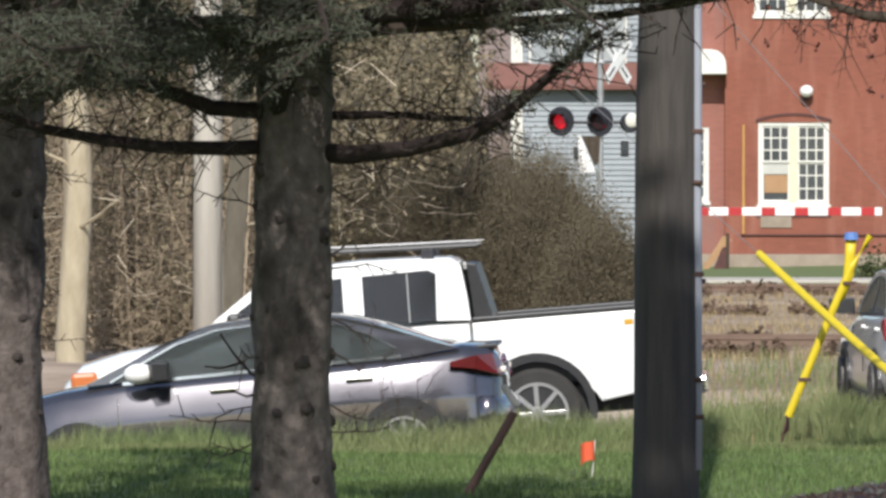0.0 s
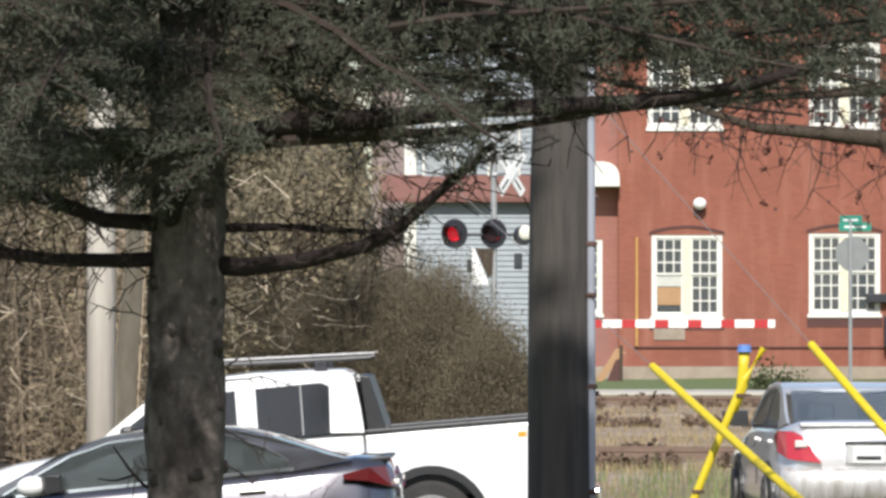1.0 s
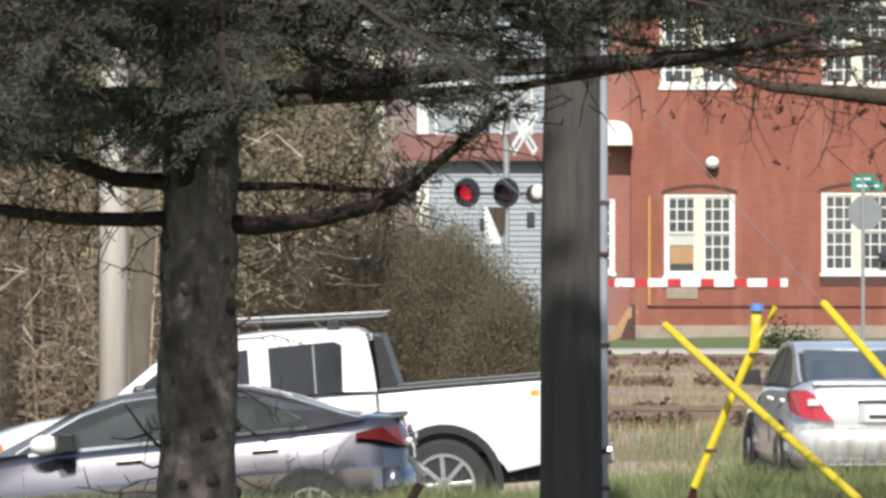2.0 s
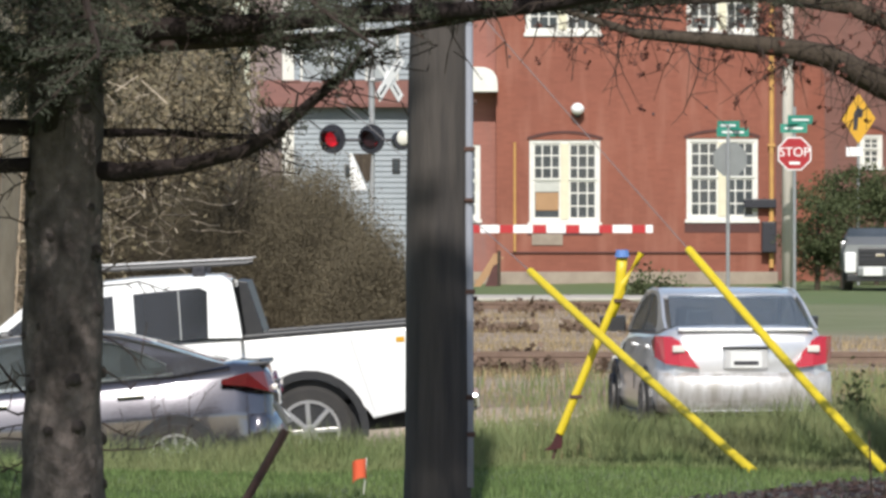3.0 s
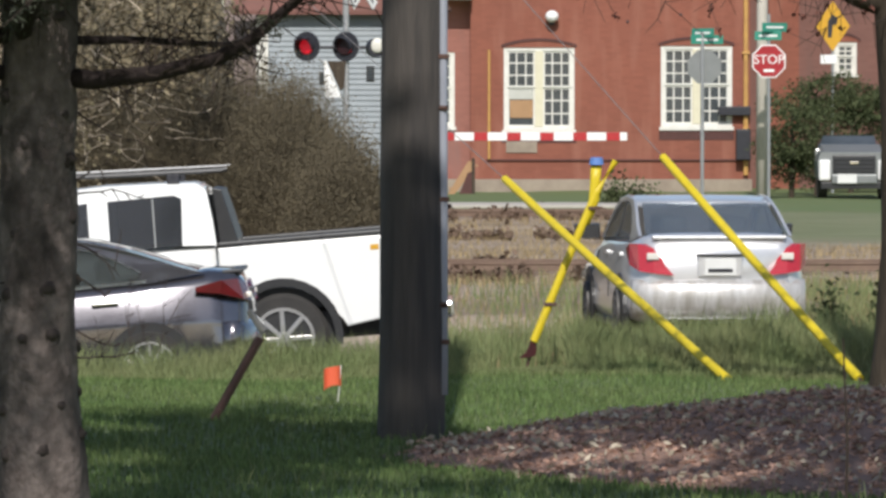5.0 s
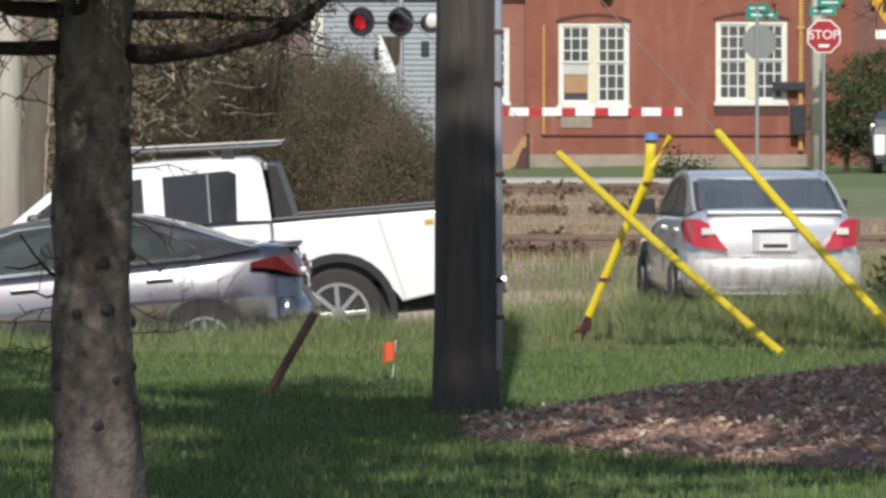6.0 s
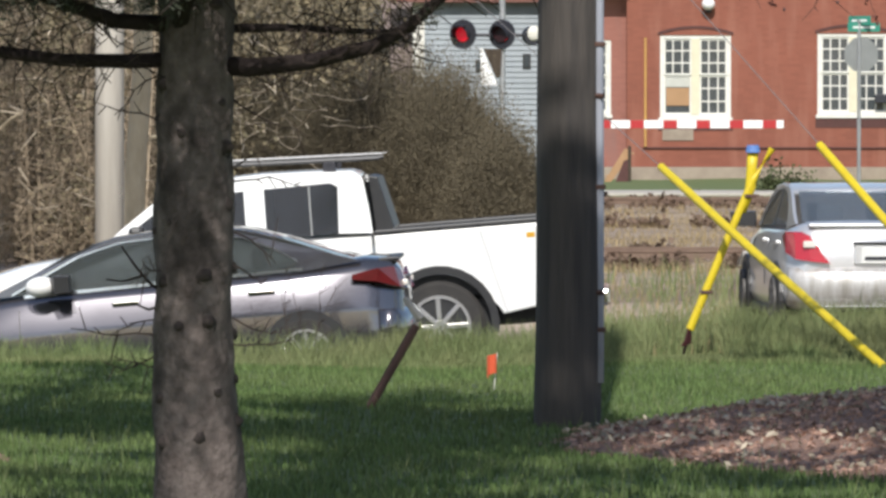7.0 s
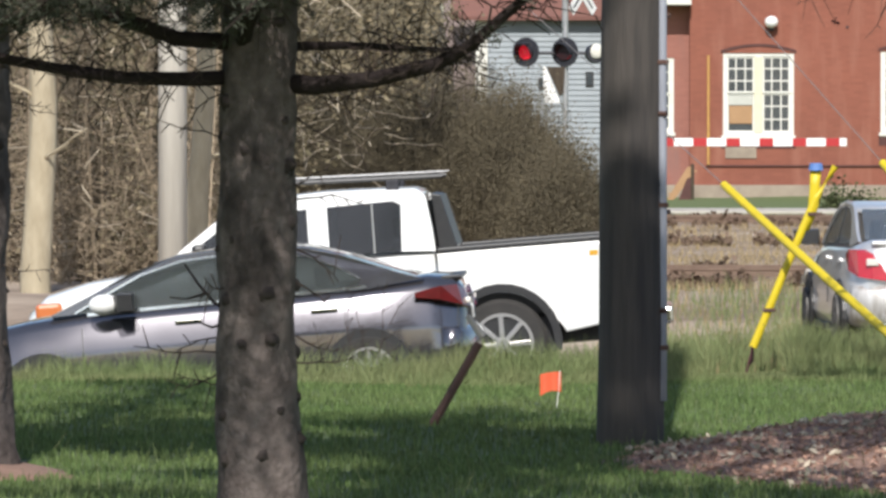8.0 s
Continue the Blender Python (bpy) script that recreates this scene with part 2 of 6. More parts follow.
M_SEAT = material("grey_seat_fabric", (0.22, 0.22, 0.21), 0.9, second=(0.17, 0.17, 0.165), scale=12)
M_CARGLASS = material("tinted_car_glass", (0.21, 0.235, 0.235), 0.05, transmission=0.78)
M_CARGLASS.node_tree.nodes["Principled BSDF"].inputs["IOR"].default_value = 1.45
M_LIGHTGLASS = material("lightly_tinted_glass", (0.52, 0.57, 0.60), 0.05, transmission=0.9)
M_LIGHTGLASS.node_tree.nodes["Principled BSDF"].inputs["IOR"].default_value = 1.45
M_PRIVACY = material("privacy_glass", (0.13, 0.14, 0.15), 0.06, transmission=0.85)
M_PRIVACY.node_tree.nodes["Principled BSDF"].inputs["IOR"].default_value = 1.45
M_HUB = material("dull_steel_wheel", (0.13, 0.125, 0.12), 0.6, 0.4, second=(0.09, 0.085, 0.08), scale=9)
M_RIBBON = material("dark_red_ribbon", (0.065, 0.009, 0.01), 0.7, second=(0.04, 0.008, 0.009), scale=14)
M_PLATE = material("plate_enamel", (0.72, 0.72, 0.70), 0.5, second=(0.65, 0.65, 0.62), scale=10)


# ---- mesh helpers ----
def mesh_from(bm, name, mat, smooth=False):
    bmesh.ops.recalc_face_normals(bm, faces=bm.faces)
    me = bpy.data.meshes.new(name)
    bm.to_mesh(me)
    bm.free()
    me.materials.append(mat)
    if smooth:
        for p in me.polygons:
            p.use_smooth = True
    return me


def thing(name, label, category, m=None, group="", kind=""):
    ob = tagged(new(name), label, category, group, kind)
    if m is not None:
        ob.matrix_basis = m
    return ob


def part(name, bm, mat, parent=None, label="", smooth=False):
    ob = new(name, mesh_from(bm, name, mat, smooth))
    ob.parent = parent
    return tagged(ob, label)


def solid(name, bm, mat, label, category, kind="", group="", m=None, smooth=False):
    ob = tagged(new(name, mesh_from(bm, name, mat, smooth)), label, category, group, kind)
    if m is not None:
        ob.matrix_basis = m
    return ob


def box(bm, x0, x1, y0, y1, z0, z1, bevel=0.0, m=None):
    vs = [bm.verts.new((x, y, z)) for x in (x0, x1) for y in (y0, y1) for z in (z0, z1)]
    fs = [bm.faces.new([vs[i] for i in q]) for q in ((0, 1, 3, 2), (4, 6, 7, 5), (0, 4, 5, 1), (2, 3, 7, 6), (0, 2, 6, 4), (1, 5, 7, 3))]
    if bevel:
        es = list({ed for f in fs for ed in f.edges})
        r = bmesh.ops.bevel(bm, geom=es, offset=bevel, segments=2, affect="EDGES", profile=0.5)
        vs = list({v for f in r["faces"] for v in f.verts} | {v for v in vs if v.is_valid})
    if m is not None:
        bmesh.ops.transform(bm, matrix=m, verts=vs)
    return bm


def tube(bm, points, radii, n=8, cap=True, wob=0.0):
    pts = [Vector(p) for p in points]
    rings = []
    for i, p in enumerate(pts):
        d = (pts[min(i + 1, len(pts) - 1)] - pts[max(i - 1, 0)]).normalized()
        u = d.cross(Vector((0, 0, 1)) if abs(d.z) < 0.9 else Vector((1, 0, 0))).normalized()
        v = d.cross(u)
        r = radii[i] if isinstance(radii, (list, tuple)) else radii
        rings.append([bm.verts.new(p + (u * math.cos(k * 2 * math.pi / n) + v * math.sin(k * 2 * math.pi / n)) * r *
                                   (1 + wob * noise.noise(Vector((math.cos(k * 6.283 / n) * 2.1, math.sin(k * 6.283 / n) * 2.1, p.length * 4)))))
                      for k in range(n)])
    for a_, b_ in zip(rings, rings[1:]):
        for k in range(n):
            bm.faces.new((a_[k], a_[(k + 1) % n], b_[(k + 1) % n], b_[k]))
    if cap:
        bm.faces.new(rings[0][::-1])
        bm.faces.new(rings[-1])
    return bm


def prism(bm, outline, axis, lo, hi, bevel=0.0):
    """A flat outline (a, b) pushed along an axis: 'y' takes (x, z), 'x' takes (y, z), 'z' takes (x, y)."""
    def at(p, t):
        return {"y": (p[0], t, p[1]), "x": (t, p[0], p[1]), "z": (p[0], p[1], t)}[axis]
    a_ = [bm.verts.new(at(p, lo)) for p in outline]
    b_ = [bm.verts.new(at(p, hi)) for p in outline]
    k = len(outline)
    fs = [bm.faces.new(a_[::-1]), bm.faces.new(b_)] + [bm.faces.new((a_[i], a_[(i + 1) % k], b_[(i + 1) % k], b_[i])) for i in range(k)]
    if bevel:
        bmesh.ops.bevel(bm, geom=list(fs[0].edges) + list(fs[1].edges), offset=bevel, segments=2, affect="EDGES", profile=0.5)
    return bm


def loft(bm, sections, cap=True):
    rings = [[bm.verts.new(p) for p in s] for s in sections]
    k = len(rings[0])
    for a_, b_ in zip(rings, rings[1:]):
        for i in range(k):
            bm.faces.new((a_[i], a_[(i + 1) % k], b_[(i + 1) % k], b_[i]))
    if cap:
        bm.faces.new(rings[0][::-1])
        bm.faces.new(rings[-1])
    return bm


def ball(bm, c, rx, ry=None, rz=None, u=14, v=9, lo=-1.0):
    ry, rz = ry or rx, rz or rx
    r = bmesh.ops.create_uvsphere(bm, u_segments=u, v_segments=v, radius=1.0)
    bmesh.ops.transform(bm, matrix=Matrix.Translation(c) @ Matrix.Diagonal((rx, ry, rz, 1)), verts=r["verts"])
    return bm


def B():
    return bmesh.new()


def raw(name, verts, faces, mat, smooth=False):
    me = bpy.data.meshes.new(name)
    me.from_pydata(verts.tolist(), [], faces.tolist())
    me.materials.append(mat)
    return new(name, me)


def sticks(p0, p1, r0, r1):
    """Three-sided tapered sticks as arrays of vertices and triangles."""
    p0, p1 = np.asarray(p0, float), np.asarray(p1, float)
    n = len(p0)
    d = p1 - p0
    d /= np.linalg.norm(d, axis=1)[:, None] + 1e-9
    up = np.where(np.abs(d[:, 2:3]) < 0.9, np.array([[0, 0, 1.0]]), np.array([[1.0, 0, 0]]))
    u = np.cross(d, up)
    u /= np.linalg.norm(u, axis=1)[:, None]
    v = np.cross(d, u)
    r0, r1 = np.broadcast_to(r0, n)[:, None], np.broadcast_to(r1, n)[:, None]
    out = []
    for p, r in ((p0, r0), (p1, r1)):
        for k in range(3):
            t = k * 2.0944
            out.append(p + (u * math.cos(t) + v * math.sin(t)) * r)
    verts = np.stack(out, 1).reshape(-1, 3)
    b = (np.arange(n) * 6)[:, None]
    q = np.array([[0, 1, 4, 3], [1, 2, 5, 4], [2, 0, 3, 5]])
    return verts, (b[:, :, None] + q[None]).reshape(-1, 4)


def leaves(c, size, aspect=0.5, flat=0.0):
    """Small four-cornered leaves, folded slightly along the middle."""
    c = np.asarray(c, float)
    n = len(c)
    a_ = rng.normal(size=(n, 3))
    a_[:, 2] *= 1 - flat
    a_ /= np.linalg.norm(a_, axis=1)[:, None]
    b_ = np.cross(a_, rng.normal(size=(n, 3)))
    b_ /= np.linalg.norm(b_, axis=1)[:, None]
    s = (size * rng.uniform(0.6, 1.4, n))[:, None]
    nrm = np.cross(a_, b_) * s * 0.12
    verts = np.stack([c - a_ * s, c + b_ * s * aspect + nrm, c + a_ * s, c - b_ * s * aspect + nrm], 1).reshape(-1, 3)
    k = (np.arange(n) * 4)[:, None]
    faces = np.concatenate([k + np.array([[0, 1, 2]]), k + np.array([[0, 2, 3]])], 1).reshape(-1, 3)
    return verts, faces


def blades(x, y, z, h, w, lean=0.35):
    """Bent grass blades: two stacked pieces, wide at the foot and pointed."""
    n = len(x)
    t = rng.uniform(0, 2 * math.pi, n)
    wx, wy = np.cos(t) * w / 2, np.sin(t) * w / 2
    t2 = rng.uniform(0, 2 * math.pi, n)
    lx, ly = np.cos(t2) * h * lean * rng.uniform(0, 1, n), np.sin(t2) * h * lean * rng.uniform(0, 1, n)
    v = np.stack([np.stack([x - wx, y - wy, z - 0.01], 1), np.stack([x + wx, y + wy, z - 0.01], 1),
                  np.stack([x + lx * 0.35 + wx * 0.7, y + ly * 0.35 + wy * 0.7, z + h * 0.6], 1),
                  np.stack([x + lx * 0.35 - wx * 0.7, y + ly * 0.35 - wy * 0.7, z + h * 0.6], 1),
                  np.stack([x + lx, y + ly, z + h], 1)], 1).reshape(-1, 3)
    k = (np.arange(n) * 5)[:, None]
    f = np.concatenate([k + np.array([[0, 1, 2]]), k + np.array([[0, 2, 3]]), k + np.array([[3, 2, 4]])], 1).reshape(-1, 3)
    return v, f


# ---- ground ----
def sstep(a_, b_, t):
    t = np.clip((t - a_) / (b_ - a_), 0, 1)
    return t * t * (3 - 2 * t)


def ground_z(x, y):
    """Flat lawn; a road in a shallow cutting that climbs towards the crossing; level ground behind."""
    x, y = np.asarray(x, float), np.asarray(y, float)
    road = np.clip(-0.48 + 0.085 * (x + 3.8) - 0.024 * (y - 52.7), -1.4, 0.0)
    cut = sstep(48.4, 51.2, y) * (1 - sstep(66, 73, y))
    return road * cut + 0.025 * np.sin(x * 1.3 + 0.4 * y) * np.cos(y * 0.9) * (1 - sstep(200, 260, y))


def ground():
    xs = np.unique(np.concatenate([np.linspace(-2500, -60, 14), np.linspace(-60, -16, 23), np.linspace(-16, 16, 90), np.linspace(16, 60, 23), np.linspace(60, 2500, 14)]))
    ys = np.unique(np.concatenate([np.linspace(-300, 20, 12), np.linspace(20, 80, 150), np.linspace(80, 200, 60), np.linspace(200, 4000, 24)]))
    gx, gy = np.meshgrid(xs, ys)
    v = np.stack([gx.ravel(), gy.ravel(), ground_z(gx, gy).ravel()], 1)
    i = np.arange(len(ys) - 1)[:, None] * len(xs) + np.arange(len(xs) - 1)[None]
    i = i.ravel()
    f = np.stack([i, i + 1, i + 1 + len(xs), i + len(xs)], 1)
    m = material("turf_and_dirt", (0.10, 0.15, 0.045), 0.95, second=(0.13, 0.15, 0.06), scale=0.9, bump=0.6, fine=22)
    n, l = m.node_tree.nodes, m.node_tree.links
    b = n["Principled BSDF"]
    green = b.inputs["Base Color"].links[0].from_socket
    tc = n.new("ShaderNodeTexCoord")
    sep = n.new("ShaderNodeSeparateXYZ")
    l.new(tc.outputs["Object"], sep.inputs[0])
    mp = n.new("ShaderNodeMapping")
    mp.inputs["Scale"].default_value = (0.25, 0.7, 1)
    l.new(tc.outputs["Object"], mp.inputs["Vector"])
    t = n.new("ShaderNodeTexNoise")
    t.inputs["Scale"].default_value, t.inputs["Detail"].default_value, t.inputs["Roughness"].default_value = 0.8, 8, 0.7
    l.new(mp.outputs["Vector"], t.inputs["Vector"])
    r = n.new("ShaderNodeValToRGB")
    r.color_ramp.elements[0].position, r.color_ramp.elements[1].position = 0.38, 0.62
    r.color_ramp.elements[0].color, r.color_ramp.elements[1].color = (0.19, 0.14, 0.105, 1), (0.43, 0.345, 0.265, 1)
    l.new(t.outputs["Fac"], r.inputs["Fac"])
    ad = n.new("ShaderNodeMath")
    ad.operation = "MULTIPLY_ADD"
    l.new(t.outputs["Fac"], ad.inputs[0])
    ad.inputs[1].default_value = 14
    l.new(sep.outputs["Y"], ad.inputs[2])
    def edge(lo, hi):
        k = n.new("ShaderNodeMapRange")
        k.inputs["From Min"].default_value, k.inputs["From Max"].default_value = lo, hi
        l.new(ad.outputs[0], k.inputs["Value"])
        return k.outputs["Result"]
    far = n.new("ShaderNodeMath")
    far.operation = "SUBTRACT"
    l.new(edge(58, 66), far.inputs[0])
    l.new(edge(132, 137), far.inputs[1])
    mx = n.new("ShaderNodeMixRGB")
    def ramp(axis, lo, hi):
        k = n.new("ShaderNodeMapRange")
        k.inputs["From Min"].default_value, k.inputs["From Max"].default_value, k.inputs["To Max"].default_value = lo, hi, 0.88
        l.new(sep.outputs[axis], k.inputs["Value"])
        return k.outputs["Result"]
    verge = n.new("ShaderNodeMath")
    verge.operation = "MULTIPLY"
    l.new(ramp("X", 3.8, 5.4), verge.inputs[0])
    l.new(ramp("Y", 93, 101), verge.inputs[1])
    dirt = n.new("ShaderNodeMath")
    dirt.operation, dirt.use_clamp = "SUBTRACT", True
    l.new(far.outputs[0], dirt.inputs[0])
    l.new(verge.outputs[0], dirt.inputs[1])
    l.new(dirt.outputs[0], mx.inputs["Fac"])
    l.new(green, mx.inputs["Color1"])
    l.new(r.outputs["Color"], mx.inputs["Color2"])
    l.new(mx.outputs["Color"], b.inputs["Base Color"])
    ob = raw("ground", v, f, m)
    for p in ob.data.polygons:
        p.use_smooth = True
    tagged(ob, "spring turf turning to bare brown dirt by the tracks", "ground", kind="structure")


ground()


def road():
    xs = np.linspace(-14, 0.1, 29)
    ys = np.linspace(51.6, 65, 14)
    gx, gy = np.meshgrid(xs, ys)
    v = np.stack([gx.ravel(), gy.ravel(), (ground_z(gx, gy) + 0.012).ravel()], 1)
    i = (np.arange(len(ys) - 1)[:, None] * len(xs) + np.arange(len(xs) - 1)[None]).ravel()
    ob = raw("road", v, np.stack([i, i + 1, i + 1 + len(xs), i + len(xs)], 1), M_ASPHALT)
    tagged(ob, "worn grey asphalt road climbing to the crossing", "road", kind="structure")


road()


# ---- brick building ----
def wall_cells(bm, x0, x1, z0, z1, y0, y1, holes):
    """A wall with rectangular openings right through it."""
    xs = sorted({x0, x1, *[h[0] for h in holes], *[h[1] for h in holes]})
    zs = sorted({z0, z1, *[h[2] for h in holes], *[h[3] for h in holes]})
    for xa, xb in zip(xs, xs[1:]):
        for za, zb in zip(zs, zs[1:]):
            if not any(h[0] - 1e-6 <= xa and xb <= h[1] + 1e-6 and h[2] - 1e-6 <= za and zb <= h[3] + 1e-6 for h in holes):
                box(bm, xa, xb, y0, y1, za, zb)
    bmesh.ops.remove_doubles(bm, verts=bm.verts, dist=1e-4)
    inner = [f for f in bm.faces if sum(1 for ed in f.edges if len(ed.link_faces) > 2) == len(f.edges) and abs(f.normal.y) < 0.5]
    bmesh.ops.delete(bm, geom=inner, context="FACES")
    return bm


def window(name, x0, x1, z0, z1, y, parent, label, units=2, cols=3, rows=3, board=False):
    w = part(name, box(B(), x0 - 0.04, x1 + 0.04, y - 0.05, y + 0.10, z0 - 0.09, z0 - 0.002, 0.008), M_WHITE, parent, label)
    fr = B()
    for a_ in (x0, x1 - 0.09):
        box(fr, a_, a_ + 0.09, y + 0.02, y + 0.14, z0, z1)
    box(fr, x0 + 0.09, x1 - 0.09, y + 0.02, y + 0.14, z1 - 0.08, z1)
    box(fr, x0 + 0.09, x1 - 0.09, y + 0.02, y + 0.14, z0, z0 + 0.07)
    part("window_frame", fr, M_WHITE, w)
    span = (x1 - x0 - 0.18)
    uw = (span - 0.20 * (units - 1)) / units
    for u in range(units):
        ux = x0 + 0.09 + u * (uw + 0.20)
        if u:
            part("mullion", box(B(), ux - 0.20, ux, y + 0.0, y + 0.14, z0 + 0.07, z1 - 0.08, 0.01), M_CREAM, w)
        zm = (z0 + z1) / 2 + 0.03
        for za, zb, dy, low in ((z0 + 0.07, zm, 0.085, True), (zm, z1 - 0.08, 0.05, False)):
            s = B()
            t = 0.045
            box(s, ux, ux + t, y + dy, y + dy + 0.04, za, zb)
            box(s, ux + uw - t, ux + uw, y + dy, y + dy + 0.04, za, zb)
            box(s, ux + t, ux + uw - t, y + dy, y + dy + 0.04, za, za + t)
            box(s, ux + t, ux + uw - t, y + dy, y + dy + 0.04, zb - t, zb)
            plain = board and low and u == 0
            if not plain:
                for c in range(1, cols):
                    cx = ux + uw * c / cols
                    box(s, cx - 0.016, cx + 0.016, y + dy + 0.004, y + dy + 0.034, za + t, zb - t)
                for r_ in range(1, rows):
                    cz = za + (zb - za) * r_ / rows
                    box(s, ux + t, ux + uw - t, y + dy + 0.008, y + dy + 0.03, cz - 0.016, cz + 0.016)
            sash = part("sash", s, M_WHITE, w)
            part("pane", box(B(), ux + 0.02, ux + uw - 0.02, y + dy + 0.014, y + dy + 0.022, za + 0.02, zb - 0.02), M_PANE, sash)
            if plain:
                part("cardboard", box(B(), ux + 0.06, ux + uw - 0.05, y + dy - 0.012, y + dy + 0.004, za + 0.22, za + 0.66, 0.004), M_BOARD, sash, "tan cardboard sheet")
                part("valance", box(B(), ux + 0.05, ux + uw - 0.05, y + dy - 0.006, y + dy + 0.004, za + 0.68, zb - 0.06, 0.004), M_BLIND, sash, "pale blind")
    return w


def lintel(x0, x1, z, y, parent):
    """A segmental arch of dark header bricks."""
    bm = B()
    k = 12
    arc = [(x0 + (x1 - x0) * i / k, z + 0.16 * (1 - (2 * i / k - 1) ** 2)) for i in range(k + 1)]
    prism(bm, arc + [(p[0], p[1] + 0.07) for p in reversed(arc)], "y", y - 0.025, y + 0.05)
    part("lintel", bm, M_LINTEL, parent, "dark arched lintel")
    bm = B()
    prism(bm, [(x0, z - 0.005)] + [(x0 + (x1 - x0) * i / k, z + 0.16 * (1 - (2 * i / k - 1) ** 2)) for i in range(1, k)] + [(x1, z - 0.005)], "y", y - 0.004, y + 0.05)
    part("arch_infill", bm, M_BRICK, parent)


FY = 156.964


def brick_building():
    ob = thing("brick_building", "large red brick building with tall white multi-paned windows", "building", pose(0, FY, 0))
    xa, xm, xb = -1.176, 0.462, 7.392
    w1 = (1.288, 3.038, 1.526, 3.556)
    w2 = (5.18, 6.944, 1.596, 3.598)
    up = 6.216
    holes = [w1, w2, (w1[0] - 0.1, w1[1], up, up + 2.1), (w2[0], w2[1], up, up + 2.1)]
    part("wall", wall_cells(B(), xm, xb, 0.30, 11.0, 0, 0.35, holes), M_BRICK, ob)
    wl = (-0.196, 0.07, 1.596, 3.444)
    part("wing_wall", wall_cells(B(), xa, xm - 0.01, 0.30, 11.0, 0.45, 0.8, [(wl[0] - 0.9, wl[1], wl[2], wl[3])]), M_BRICK2, ob, "darker brick wing wall set back")
    part("side_wall", box(B(), xb - 0.35, xb, 0.355, 16, 0.30, 11.0), M_BRICK, ob)
    part("side_wall", box(B(), xa, xa + 0.35, 0.81, 16, 0.30, 11.0), M_BRICK2, ob)
    part("back_wall", box(B(), xa, xb, 16.01, 16.35, 0.30, 11.0), M_BRICK, ob)
    part("roof", box(B(), xa - 0.2, xb + 0.2, -0.25, 16.6, 11.01, 11.3, 0.03), M_ROOF2, ob)
    part("floor_slab", box(B(), xm + 0.02, xb - 0.36, 0.36, 15.9, 5.0, 5.2), M_BLIND, ob)
    part("foundation", box(B(), xa - 0.03, xb + 0.05, -0.07, 0.9, -0.5, 0.295, 0.02), M_STONE, ob, "tan stone foundation course")
    part("belt_course", box(B(), xm + 0.4, xb + 0.02, -0.05, 0.02, 0.75, 0.79, 0.008), M_LINTEL, ob, "thin dark ledge with a rusty pipe")
    for w, b_ in ((w1, True), (w2, False)):
        window("window", *w, 0, ob, "white wooden window of two multi-paned sashes", board=b_)
        lintel(w[0] - 0.06, w[1] + 0.06, w[3] + 0.005, 0, ob)
        part("apron_panel", box(B(), w[0] - 0.05, w[1] + 0.05, -0.012, 0.02, w[2] - 0.33, w[2] - 0.10, 0.006), M_LINTEL, ob, "dark stained brick sill course")
    for h in holes[2:]:
        window("window", *h, 0, ob, "white upper window of two multi-paned sashes")
        lintel(h[0] - 0.06, h[1] + 0.06, h[3] + 0.005, 0, ob)
    window("window", wl[0] - 0.9, wl[1], wl[2], wl[3], 0.45, ob, "tall white window of the wing", units=1)
    part("vent_panel", box(B(), 1.344, 2.114, -0.03, 0.02, 0.952, 1.232, 0.01), M_STONE, ob, "small stone vent panel")
    dp = B()
    tube(dp, [(0.924, -0.06, 3.5), (0.924, -0.06, 0.80)], 0.035)
    part("thin_pipe", dp, M_YPIPE, ob, "ochre gas pipe on the wall")
    dp = B()
    tube(dp, [(7.28, -0.09, 11.0), (7.28, -0.09, 0.4)], 0.06)
    for z in (1.5, 3.4, 5.3, 7.2, 9.1):
        box(dp, 7.19, 7.37, -0.17, 0.0, z, z + 0.06)
    part("downpipe", dp, M_YPIPE, ob, "ochre painted downpipe with brackets")
    mt = B()
    box(mt, 7.028, 7.392, -0.35, -0.0, 0.77, 1.54, 0.03)
    box(mt, 6.594, 7.392, -0.25, -0.0, 1.876, 2.1, 0.02)
    part("meter_box", mt, M_DARKMETAL, ob, "dark utility meter box")
    lp = B()
    ball(lp, (2.478, -0.22, 4.326), 0.17, 0.17, 0.15)
    part("wall_lamp", lp, M_WHITEARM, ob, "white globe wall lamp", True)
    part("lamp_bracket", box(B(), 2.408, 2.548, -0.2, 0.0, 4.114, 4.178, 0.01), M_DARKMETAL, ob)
    aw = B()
    x0, x1 = -0.686, 0.504
    half, mid = (x1 - x0) / 2, (x0 + x1) / 2
    dome = [(mid + half * math.copysign(abs(math.cos(q)) ** 0.62, math.cos(q)), 4.746 + 0.62 * math.sin(q) ** 0.62) for q in np.linspace(0, math.pi, 19)]
    prism(aw, dome, "y", -0.40, 0.44, 0.02)
    part("awning", aw, M_WHITE, ob, "white curved door awning")
    for k in range(5):
        x, z = (4.354, 4.2) if not k else (rng.uniform(xm + 0.3, xb - 0.3), rng.uniform(3.9, 6.0))
        part("wall_anchor", box(B(), x - 0.03, x + 0.03, -0.03, 0.02, z - 0.03, z + 0.03, 0.008), M_DARKMETAL, ob)
    # link building further back
    x0, x1, yb = xb + 0.02, xb + 9.0, 6.0
    h2 = (9.831, 10.411, 2.941, 3.753)
    part("rear_wing_wall", wall_cells(B(), x0, x1, -0.1, 9.0, yb, yb + 0.35, [h2]), M_BRICK3, ob, "brown brick rear wing")
